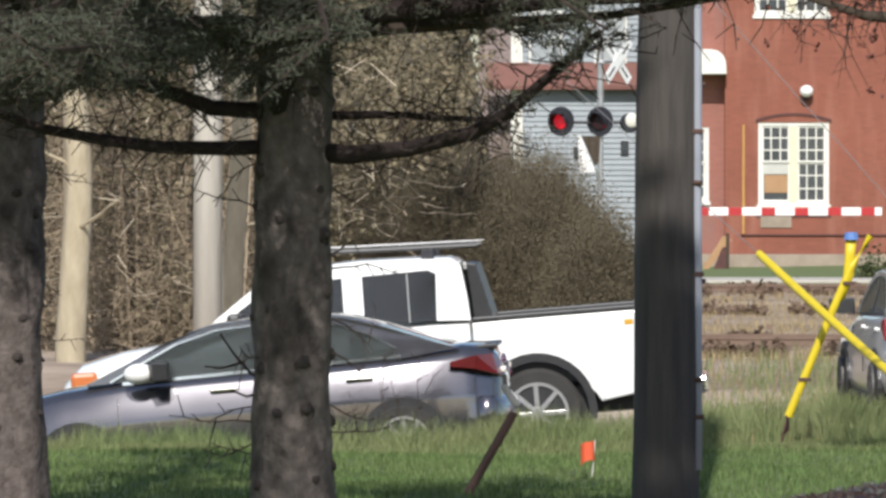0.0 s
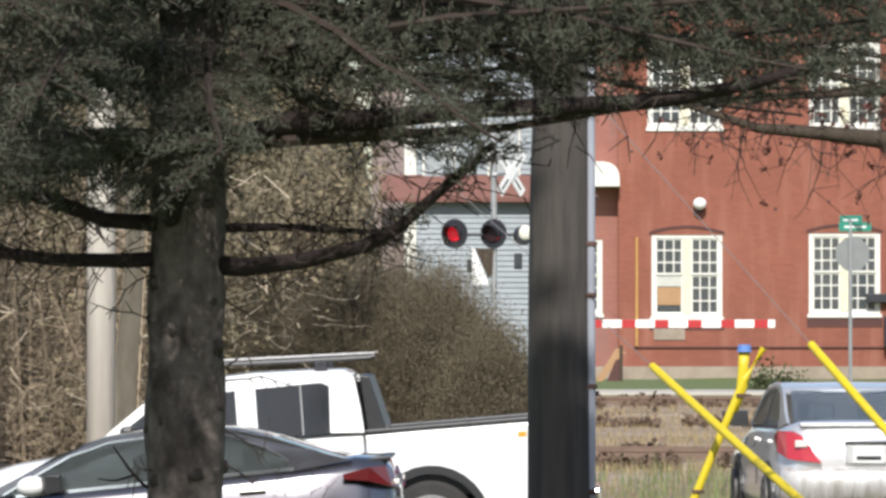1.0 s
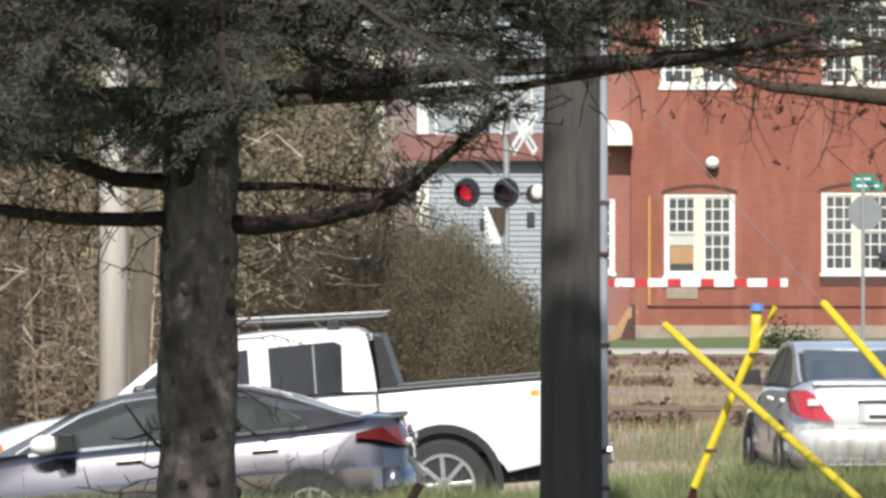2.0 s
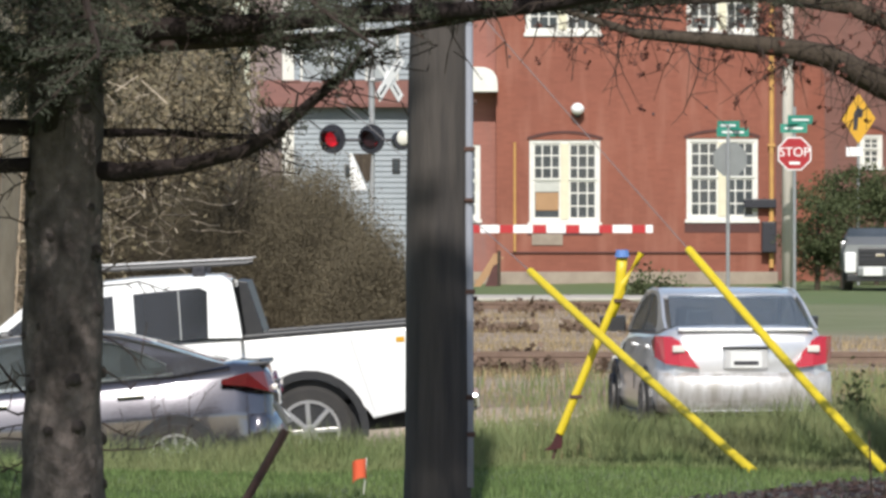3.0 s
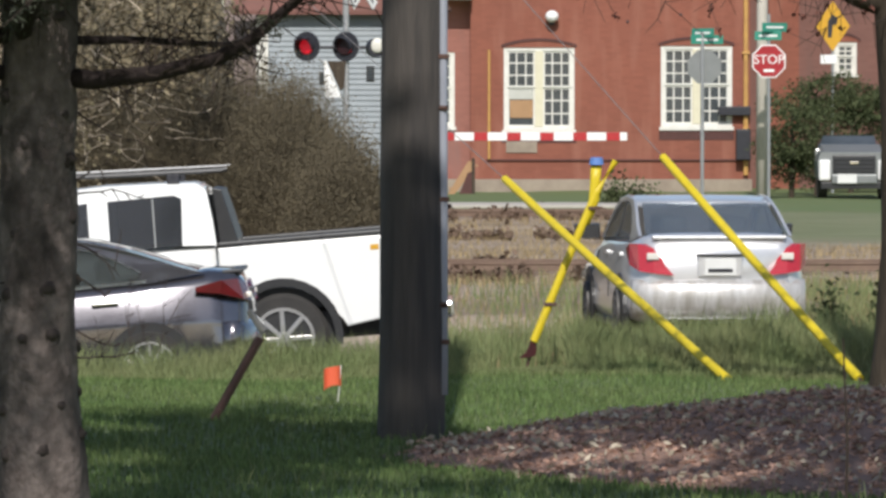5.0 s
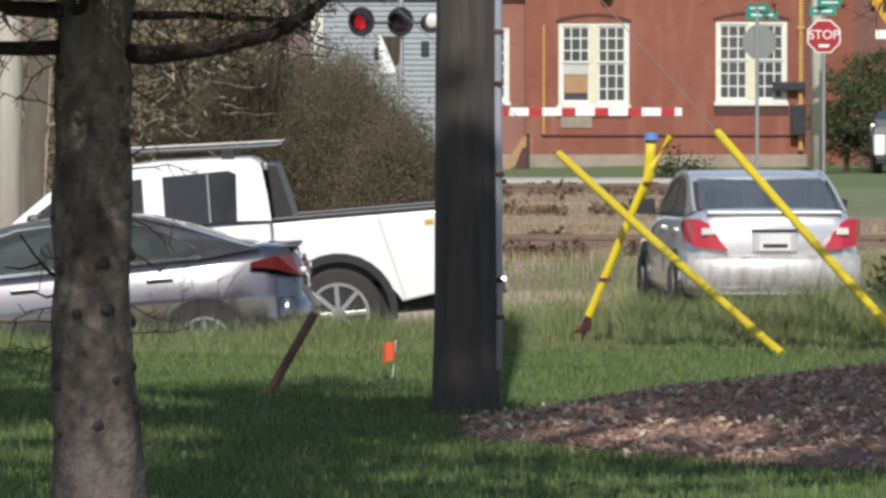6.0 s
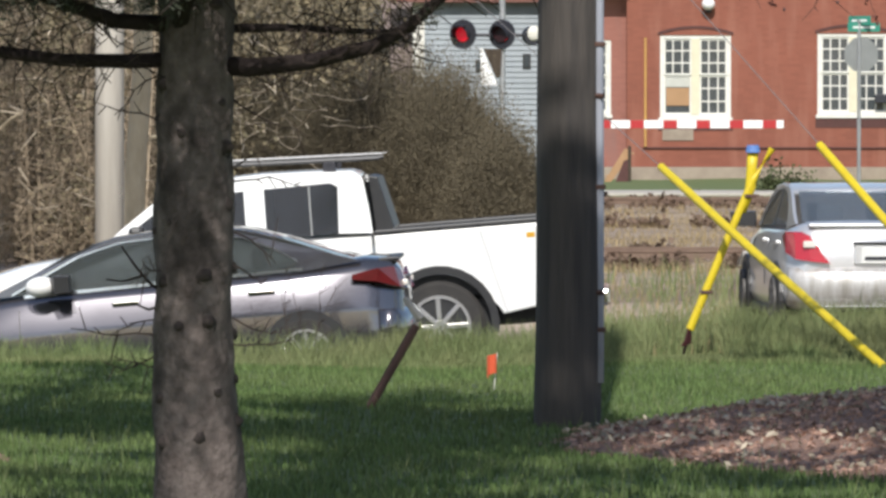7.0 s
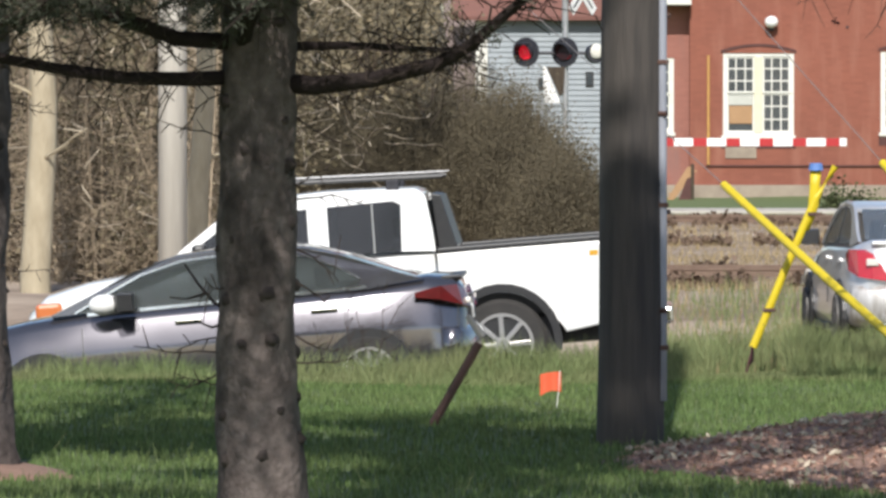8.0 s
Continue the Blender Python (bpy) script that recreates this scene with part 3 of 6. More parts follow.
    part("rear_wing_roof", box(B(), x0, x1 + 0.2, yb - 0.2, yb + 9, 9.01, 9.25, 0.02), M_ROOF2, ob)
    part("rear_wing_end", box(B(), x1 - 0.35, x1, yb + 0.36, yb + 9, -0.1, 9.0), M_BRICK2, ob)
    window("window", *h2, yb, ob, "small white paned window", units=1, cols=2, rows=2)
    lintel(h2[0] - 0.1, h2[1] + 0.1, h2[3] + 0.005, yb, ob)
    ar = B()
    prism(ar, [(8.135, -0.1), (8.135, 5.2)] + [(8.526 - 0.38 * math.cos(k * 0.3), 5.2 + 0.5 * math.sin(k * 0.3)) for k in range(1, 11)] +
          [(8.918, 5.2), (8.918, -0.1)], "y", yb - 0.18, yb - 0.005)
    part("arched_pier", ar, M_BRICK, ob, "red brick arched pier")


brick_building()


def siding_house():
    ob = thing("siding_house", "grey clapboard house with white trim and red roof", "house", pose(0, 173.782, 0))
    x0, x1 = -5.332, -0.992
    part("wall", box(B(), x0, x1, 0.03, 8, -0.2, 10.6), M_SIDING, ob)
    for k in range(72):
        z = -0.1 + k * 0.148
        bm = B()
        prism(bm, [(0.028, z), (-0.012, z), (0.024, z + 0.146), (0.028, z + 0.146)], "x", x0 + 0.305, x1)
        part("clapboard", bm, M_SIDING, ob)
    part("corner_board", box(B(), x0 - 0.02, x0 + 0.30, -0.02, 0.028, -0.2, 10.6, 0.006), M_WHITE, ob, "white corner board")
    for u, v, w, h in ((-2.232, 2.999, 0.22, 0.42), (-3.534, 2.875, 0.2, 0.34), (-4.402, 5.975, 0.9, 1.6), (-2.619, 5.975, 0.9, 1.6)):
        wn_ = part("window", box(B(), u - w / 2, u + w / 2, -0.03, 0.027, v - h / 2, v + h / 2, 0.005), M_WHITE if w > 0.5 else M_BLACKTRIM, ob)
        part("pane", box(B(), u - w / 2 + 0.05, u + w / 2 - 0.05, -0.04, -0.032, v - h / 2 + 0.05, v + h / 2 - 0.05), M_HOUSEPANE if w > 0.5 else M_PANE, wn_)
    rf = B()
    prism(rf, [(-0.5, 10.75), (4, 14.0), (8.5, 10.75), (8.5, 10.6), (4, 13.8), (-0.5, 10.6)], "x", x0 - 0.4, x1 + 0.4)
    part("roof", rf, M_ROOF, ob, "red-brown pitched roof")
    pr = B()
    prism(pr, [(-0.4, 4.611), (-0.4, 4.72), (-0.02, 5.355), (-0.02, 5.107)], "x", x0 - 0.7, x1 - 0.9, 0.01)
    part("porch_roof", pr, M_ROOF, ob, "red-brown porch roof")
    # red brick chimney stack beside the gable
    part("chimney", box(B(), x0 - 0.95, x0 - 0.06, 1.0, 1.9, -0.2, 13.2, 0.02), M_CHIMNEY, ob, "pinkish rendered chimney")


siding_house()

# ---- railway crossing ----
SX, SY = -2.244, 134.541


def crossing_signal():
    ob = thing("crossing_signal", "railway crossing signal with red flashing lamps on a steel mast", "signal", pose(SX, SY, 0))
    part("mast", tube(B(), [(0, 0, -0.1), (0, 0, 5.3)], 0.065, 12), M_STEEL, ob)
    part("mast_base", box(B(), -0.2, 0.2, -0.2, 0.2, -0.1, 0.35, 0.03), M_STEEL, ob)
    zl = 3.372
    part("lamp_arm", tube(B(), [(-0.85, -0.02, zl - 0.02), (0.75, -0.02, zl - 0.02)], 0.035), M_DARKMETAL, ob)
    heads = []
    for x in (-0.78, 0.05):
        # each head turned towards the road that comes in from the side
        d = part("background_disc", tube(B(), [(0, -0.10, 0), (0, -0.13, 0)], 0.315, 28), M_DARKMETAL, ob, "black round lamp background")
        d.matrix_basis = pose(x, 0, zl, 0, 0, -28)
        part("lamp_housing", tube(B(), [(0, -0.095, 0), (0, 0.08, 0), (0, 0.14, 0)], [0.17, 0.16, 0.08], 16), M_DARKMETAL, d)
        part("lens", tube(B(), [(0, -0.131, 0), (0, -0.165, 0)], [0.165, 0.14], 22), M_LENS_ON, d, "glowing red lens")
        hood = B()
        n = 14
        for i in range(n):
            a0, a1 = math.pi * (-0.12 + 1.24 * i / n), math.pi * (-0.12 + 1.24 * (i + 1) / n)
            vs = []
            for r_ in (0.185, 0.20):
                for a_ in (a0, a1):
                    for y, q in ((-0.131, 1.0), (-0.131 - 0.26 * (0.55 + 0.45 * math.sin((a0 + a1) / 2)), 0.96)):
                        vs.append(hood.verts.new((r_ * q * math.cos(a_), y, r_ * q * math.sin(a_))))
            for f in ((0, 1, 3, 2), (4, 6, 7, 5), (0, 4, 5, 1), (2, 3, 7, 6), (0, 2, 6, 4), (1, 5, 7, 3)):
                hood.faces.new([vs[j] for j in f])
        part("hood", hood, M_DARKMETAL, d)
        # added shutter, hinged under the crown of the hood, hides the glow when unlit
        flap = part("blink_shutter", tube(B(), [(0, 0, -0.168), (0, -0.012, -0.168)], 0.172, 22), M_UNLIT, d, "added dark disc that stands for the unlit lens")
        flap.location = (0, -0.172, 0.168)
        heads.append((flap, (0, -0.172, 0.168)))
    # third lamp, turned to the side street
    s = part("side_lamp", tube(B(), [(0.66, -0.12, zl - 0.03), (0.60, 0.05, zl - 0.03), (0.58, 0.12, zl - 0.03)], [0.2, 0.2, 0.1], 18), M_DARKMETAL, ob, "dark lamp turned aside")
    lp = B()
    ball(lp, (0.665, -0.13, zl + 0.02), 0.16, 0.06, 0.16)
    part("lens", lp, M_CLEAR, s, "pale frosted lens", True)
    for k, t in enumerate((45, -45)):
        m = pose(0.36, -0.14, 4.66, 0, 0, 54) @ pose(0, -0.03 * k, 0, 0, t, 0)
        bl = part("crossbuck_blade", box(B(), -0.61, 0.61, -0.01, 0.01, -0.115, 0.115, 0.004, m), M_WHITEARM, ob, "white reflective crossbuck blade")
        for x0 in (-0.5, 0.2):
            part("lettering_bar", box(B(), x0, x0 + 0.3, -0.014, -0.0105, -0.022, 0.022, 0, m), M_DARKMETAL, bl)
    part("crossbuck_bracket", box(B(), -0.05, 0.42, -0.10, 0.0, 4.60, 4.66, 0.01), M_STEEL, ob)
    sgn = prism(B(), [(-0.47, zl - 0.30), (-0.42, zl - 0.30), (-0.10, zl - 1.08), (-0.44, zl - 1.08)], "y", -0.11, -0.09)
    part("track_sign", sgn, M_WHITEARM, ob, "white tapered sign plate")
    sgn = prism(B(), [(-0.40, zl - 0.31), (0.0, zl - 0.31), (-0.04, zl - 0.87), (-0.12, zl - 0.95)], "y", -0.10, -0.08)
    part("sign_shade", sgn, M_BARK2, ob, "dark brown side of the sign")
    part("bell", tube(B(), [(0, 0, 5.3), (0, 0, 5.36), (0, 0, 5.5)], [0.16, 0.15, 0.05], 16), M_STEEL, ob)
    return heads


HEADS = crossing_signal()


GATE_X = -0.948


def crossing_gate():
    ob = thing("crossing_gate", "lowered railway gate arm striped red and white", "gate", pose(GATE_X, SY - 0.5, 0))
    part("gate_machine", box(B(), -0.28, 0.28, -0.2, 0.3, -0.1, 1.75, 0.04), M_STEEL, ob, "grey gate mechanism cabinet")
    x, z, k = 3.708 - GATE_X, 1.464, 0
    while x > 0.3:
        w = min(0.15 if k == 0 else 0.41 if k % 2 == 0 else 0.29, x - 0.29)
        part("stripe", box(B(), x - w + 0.001, x, -0.03, 0.03, z - 0.085, z + 0.085, 0.006), M_WHITEARM if k % 2 == 0 else M_REDARM, ob, "white stripe" if k % 2 == 0 else "red stripe")
        x, k = x - w, k + 1


crossing_gate()


def railway():
    for y, end in ((79.0, 40.0), (118.0, 6.0)):
        bed = B()
        prism(bed, [(y - 3.4, -0.1), (y - 1.9, 0.03), (y + 1.9, 0.03), (y + 3.4, -0.1)], "x", -0.9, end)
        solid("ballast_bed", bed, M_BALLAST, "brown stone ballast bed of a railway track", "ballast", "structure")
        tr = thing("railway_track", "rusty railway track on weathered wooden sleepers", "track", pose(0, y, 0.03), "railway tracks")
        tie = B()
        box(tie, -0.12, 0.12, -1.25, 1.25, -0.05, 0.03, 0.01)
        me = mesh_from(tie, "sleeper", M_TIE)
        for i in range(int((end + 0.2) / 0.56)):
            s = new("sleeper", me)
            s.parent = tr
            s.location = (-0.6 + i * 0.56, rng.uniform(-0.04, 0.04), 0)
        for dy in (-0.72, 0.72):
            rl = B()
            prism(rl, [(dy - 0.07, 0.03), (dy + 0.07, 0.03), (dy + 0.02, 0.05), (dy + 0.02, 0.11), (dy + 0.036, 0.12), (dy + 0.036, 0.15), (dy - 0.036, 0.15), (dy - 0.036, 0.12), (dy - 0.02, 0.11), (dy - 0.02, 0.05)], "x", -0.9, end)
            part("rail", rl, M_RAIL, tr)
    kb = B()
    box(kb, -1.0, 3.6, 131.0, 135.0, -0.05, 0.06, 0.02)
    solid("pavement", kb, M_KERB, "pale weathered concrete slab beside the tracks", "pavement", "structure")


railway()


def clods():
    """Rows of dark clods and brush thrown up beside the tracks; the two nearest also paint the rails' shadows."""
    V, F, o = [], [], 0
    for y0, spread, n in ((76.0, 0.35, 1500), (82.2, 0.35, 1500), (100.0, 0.8, 1300), (117.0, 0.9, 1500), (122.5, 0.5, 1300)):
        x = rng.uniform(-0.6, 0.045 * y0, n)
        keep = np.array([noise.noise(Vector((a_ * 2.2, y0, 0))) for a_ in x]) > -0.12
        x = x[keep]
        c = np.stack([x, y0 + rng.normal(0, spread, len(x)), np.abs(rng.normal(0, 0.06, len(x))) + 0.02], 1)
        v, f = leaves(c, 0.055, 0.7)
        V.append(v), F.append(f + o)
        o += len(v)
    tagged(raw("dirt_clods", np.concatenate(V), np.concatenate(F), M_CLOD), "dark clods and brush along the railway, nearest rows painting rail shadow", "dirt", kind="stuff")


clods()


def wooden_steps():
    ob = thing("wooden_steps", "tan wooden steps with a brown post by the brick wing", "steps", pose(-0.122, 152.479, 0))
    for dy in (-0.4, 0.4):
        st = prism(B(), [(0.0, -0.05), (0.16, -0.05), (0.66, 0.62), (0.66, 0.78), (0.52, 0.78)], "y", dy - 0.03, dy + 0.03)
        part("stringer", st, M_BOARD, ob)
    for k in range(4):
        part("tread", box(B(), 0.06 + 0.15 * k, 0.3 + 0.15 * k, -0.42, 0.42, 0.12 + 0.18 * k, 0.155 + 0.18 * k, 0.006), M_BOARD, ob)
    part("newel_post", box(B(), 0.60, 0.68, -0.48, -0.40, -0.05, 0.86, 0.01), M_BARK2, ob, "dark brown post")
    part("panel", prism(B(), [(0.30, 0.0), (0.62, 0.0), (0.62, 0.55), (0.5, 0.5)], "y", -0.46, -0.435), M_LINTEL, ob, "dark brown side panel")


wooden_steps()


# ---- street signs ----
def octagon(r):
    return [(r * math.cos(math.pi / 8 + k * math.pi / 4), r * math.sin(math.pi / 8 + k * math.pi / 4)) for k in range(8)]


def lettering(body, size, parent, m, mat, name="lettering"):
    cu = bpy.data.curves.new(name, "FONT")
    cu.body, cu.size, cu.align_x, cu.align_y, cu.extrude = body, size, "CENTER", "CENTER", 0.003
    ob = new(name, cu)
    me = bpy.data.meshes.new_from_object(ob.evaluated_get(bpy.context.evaluated_depsgraph_get()))
    bpy.data.objects.remove(ob)
    me.materials.clear()
    me.materials.append(mat)
    o = new(name, me)
    o.parent = parent
    o.matrix_basis = m
    return o


def street_pole():
    y = 143.51
    x = 7.027
    pl = B()
    tube(pl, [(0, 0, -0.2), (0, 0, 4), (0.02, 0, 9)], [0.135, 0.125, 0.11], 14)
    solid("utility_pole", pl, M_GREYPOLE, "pale grey wooden utility pole by the street corner", "pole", m=pose(x, y, 0), smooth=True)
    st = thing("stop_sign", "red octagonal stop sign with white letters on a post", "sign", pose(7.069, 141.268, 0))
    z = 3.108
    part("post", tube(B(), [(0, 0.03, -0.2), (0, 0.03, z + 1.05)], 0.035, 8), M_STEEL, st)
    f = B()
    prism(f, [(a_, z + b_) for a_, b_ in octagon(0.40)], "y", -0.012, 0.0)
    pl = part("plate", f, M_WHITEARM, st, "white rimmed plate")
    f = B()
    prism(f, [(a_, z + b_) for a_, b_ in octagon(0.37)], "y", -0.018, -0.0125)
    part("red_face", f, M_RED, pl)
    lettering("STOP", 0.285, pl, pose(0, -0.022, z + 0.03, 90), M_WHITEARM)
    part("lettering_bar", box(B(), -0.12, 0.12, -0.021, -0.0185, z - 0.24, z - 0.18), M_WHITEARM, pl)
    for k, (u, v, w, tz) in enumerate(((-0.02, 3.675, 0.6, 0), (0.12, 3.864, 0.7, 35))):
        m = pose(u, 0, v, 0, 0, tz)
        nb = part("street_name_blade", box(B(), -w / 2, w / 2, -0.02, 0.0, -0.1, 0.1, 0.005, m), M_GREEN, st, "green street name blade")
        part("lettering_bar", box(B(), -w * 0.34, w * 0.34, -0.024, -0.0205, -0.022, 0.022, 0, m), M_WHITEARM, nb)
    s2 = thing("stop_sign", "stop sign seen from its grey back below green blades", "sign", pose(5.405, 136.783, 0))
    z = 2.954
    part("post", tube(B(), [(0, -0.03, -0.2), (0, -0.03, z + 0.75)], 0.04, 8), M_STEEL, s2)
    f = B()
    prism(f, [(0.05 + a_, z + b_) for a_, b_ in octagon(0.39)], "y", 0.01, 0.03)
    part("plate", f, M_SIGNBACK, s2, "grey plate back")
    for u, v, w, tz in ((0.1, 3.54, 0.75, 20), (0.02, 3.686, 0.6, -40)):
        m = pose(u, 0, v, 0, 0, tz)
        nb = part("street_name_blade", box(B(), -w / 2, w / 2, -0.02, 0.0, -0.1, 0.1, 0.005, m), M_GREEN, s2, "green street name blade")
        part("lettering_bar", box(B(), -w * 0.34, w * 0.34, -0.024, -0.0205, -0.022, 0.022, 0, m), M_WHITEARM, nb)
    wr = thing("warning_sign", "yellow diamond warning sign on a steel post", "sign", pose(9.301, 154.722, 0))
    z = 4.06
    part("post", tube(B(), [(0, 0.04, -0.2), (0, 0.04, z + 0.5)], 0.035, 8), M_STEEL, wr)
    f = B()
    prism(f, [(0, z - 0.62), (0.42, z), (0, z + 0.62), (-0.42, z)], "y", -0.01, 0.01, 0.004)
    pl = part("plate", f, M_SIGNYEL, wr, "yellow diamond plate")
    f = B()
    prism(f, [(-0.13, z - 0.28), (-0.03, z - 0.28), (0.0, z + 0.02), (0.1, z + 0.05), (0.12, z + 0.2), (-0.02, z + 0.3), (-0.12, z + 0.12)], "y", -0.014, -0.0105)
    part("symbol", f, M_DARKMETAL, pl, "dark symbol")
    part("lower_plate", box(B(), -0.3, 0.1, -0.02, 0.0, z - 0.92, z - 0.7, 0.01), M_WHITEARM, wr)


street_pole()


# ---- vehicles: x forward, y to the left, z up ----
def wheel(parent, x, y, r, w, spokes=10, rim_mat=None):
    s = 1 if y > 0 else -1
    t = B()
    tube(t, [(x, y - s * w, r), (x, y - s * w * 0.85, r), (x, y - s * w * 0.12, r), (x, y, r)], [r * 0.93, r, r, r * 0.92], 32)
    tyre = part("wheel", t, M_TYRE, parent, "black tyre")
    rim = B()
    ring = [(x, y + s * 0.002, r), (x, y + s * 0.014, r)]
    tube(rim, ring, [r * 0.69, r * 0.66], 28)
    part("rim_bed", rim, M_BLACKTRIM, tyre)
    sp = B()
    for k in range(spokes):
        a_ = k * 2 * math.pi / spokes
        m = Matrix.Translation((x, y + s * 0.022, r)) @ Matrix.Rotation(a_, 4, "Y")
        box(sp, -0.022, 0.022, -0.012, 0.012, 0.03, r * 0.64, 0.004, m)
    tube(sp, [(x, y + s * 0.012, r), (x, y + s * 0.04, r)], [0.075, 0.06], 16)
    n = 28
    for k in range(n):
        a0, a1 = k * 2 * math.pi / n, (k + 1) * 2 * math.pi / n
        vs = [sp.verts.new((x + q * r * math.sin(a_), y + s * yy, r + q * r * math.cos(a_))) for yy in (0.012, 0.035) for q in (0.62, 0.69) for a_ in (a0, a1)]
        for f in ((0, 1, 3, 2), (4, 6, 7, 5), (0, 4, 5, 1), (2, 3, 7, 6)):
            sp.faces.new([vs[i] for i in f])
    part("rim", sp, rim_mat or M_RIM, tyre, "dull steel rim" if rim_mat else "bright alloy rim")


def body_loft(stations, crease=False):
    """stations: x, z bottom, z shoulder, z top, half width low, half width top."""
    secs = []
    for x, zb, zs, zt, w, wt in stations:
        half = [(w * 0.80, zb), (w * 0.95, zb + 0.05), (w * 0.99, zb + 0.16), (w * 0.975, zb + (zs - zb) * 0.45), (w, zs - 0.06), (w * 0.985, zs), (w * 0.945, zs + (zt - zs) * 0.55), (wt + (w - wt) * 0.25, zs + (zt - zs) * 0.88), (wt * 0.9, zt), (wt * 0.45, zt + 0.012)]
        if crease:
            half[4:7] = [(w, zs - 0.15), (w * 0.99, zs - 0.10), (w * 0.915, zs + (zt - zs) * 0.55)]
        secs.append([(x, y, z) for y, z in half] + [(x, -y, z) for y, z in reversed(half)])
    return loft(B(), secs)


def side_sheet(outline, yf, side, t=0.012, out=0.0):
    """A panel that follows the leaning side of a cabin."""
    bm = B()
    a_ = [bm.verts.new((x, side * (yf(x, z) + out), z)) for x, z in outline]
    b_ = [bm.verts.new((x, side * (yf(x, z) + out - t), z)) for x, z in outline]
    k = len(outline)
    bm.faces.new(a_)
    bm.faces.new(b_[::-1])
    for i in range(k):
        bm.faces.new((a_[i], a_[(i + 1) % k], b_[(i + 1) % k], b_[i]))
    return bm


def cross_sheet(p0, p1, w0, w1, t=0.012, cols=6, bow=0.05, axis_out=1):
    """A glass or roof sheet across the car from (x, z) p0 to p1, bowed along its width."""
    bm = B()
    rows = []
    for (x, z), w in ((p0, w0), (p1, w1)):
        for o in (0, -t):
            rows.append([bm.verts.new((x + axis_out * (bow * (1 - (2 * i / cols - 1) ** 2)) + axis_out * o * 0.7, w * (2 * i / cols - 1), z + o * 0.7)) for i in range(cols + 1)])
    a0, b0, a1, b1 = rows
    for i in range(cols):
        bm.faces.new((a0[i], a0[i + 1], a1[i + 1], a1[i]))
        bm.faces.new((b0[i], b1[i], b1[i + 1], b0[i + 1]))
        bm.faces.new((a0[i], b0[i], b0[i + 1], a0[i + 1]))
        bm.faces.new((a1[i], a1[i + 1], b1[i + 1], b1[i]))
    for i in (0, cols):
        bm.faces.new((a0[i], a1[i], b1[i], b0[i]))
    return bm


def disc_y(x, y, z, r, t, n=28, lo=0.0, hi=2 * math.pi):
    return prism(B(), [(x + r * math.cos(lo + (hi - lo) * k / n), z + r * math.sin(lo + (hi - lo) * k / n)) for k in range(n + (hi - lo < 6))], "y", y - t, y + t)


def car_interior(ob, xs, w, zfloor, zhead):
    for x in xs:
        for y in (-w * 0.42, w * 0.42):
            s = B()
            box(s, x - 0.10, x + 0.06, y - 0.24, y + 0.24, zfloor, zhead - 0.22, 0.05)
            box(s, x - 0.06, x + 0.04, y - 0.13, y + 0.13, zhead - 0.2, zhead, 0.04)
            part("seat", s, M_SEAT, ob, "grey seat with headrest")


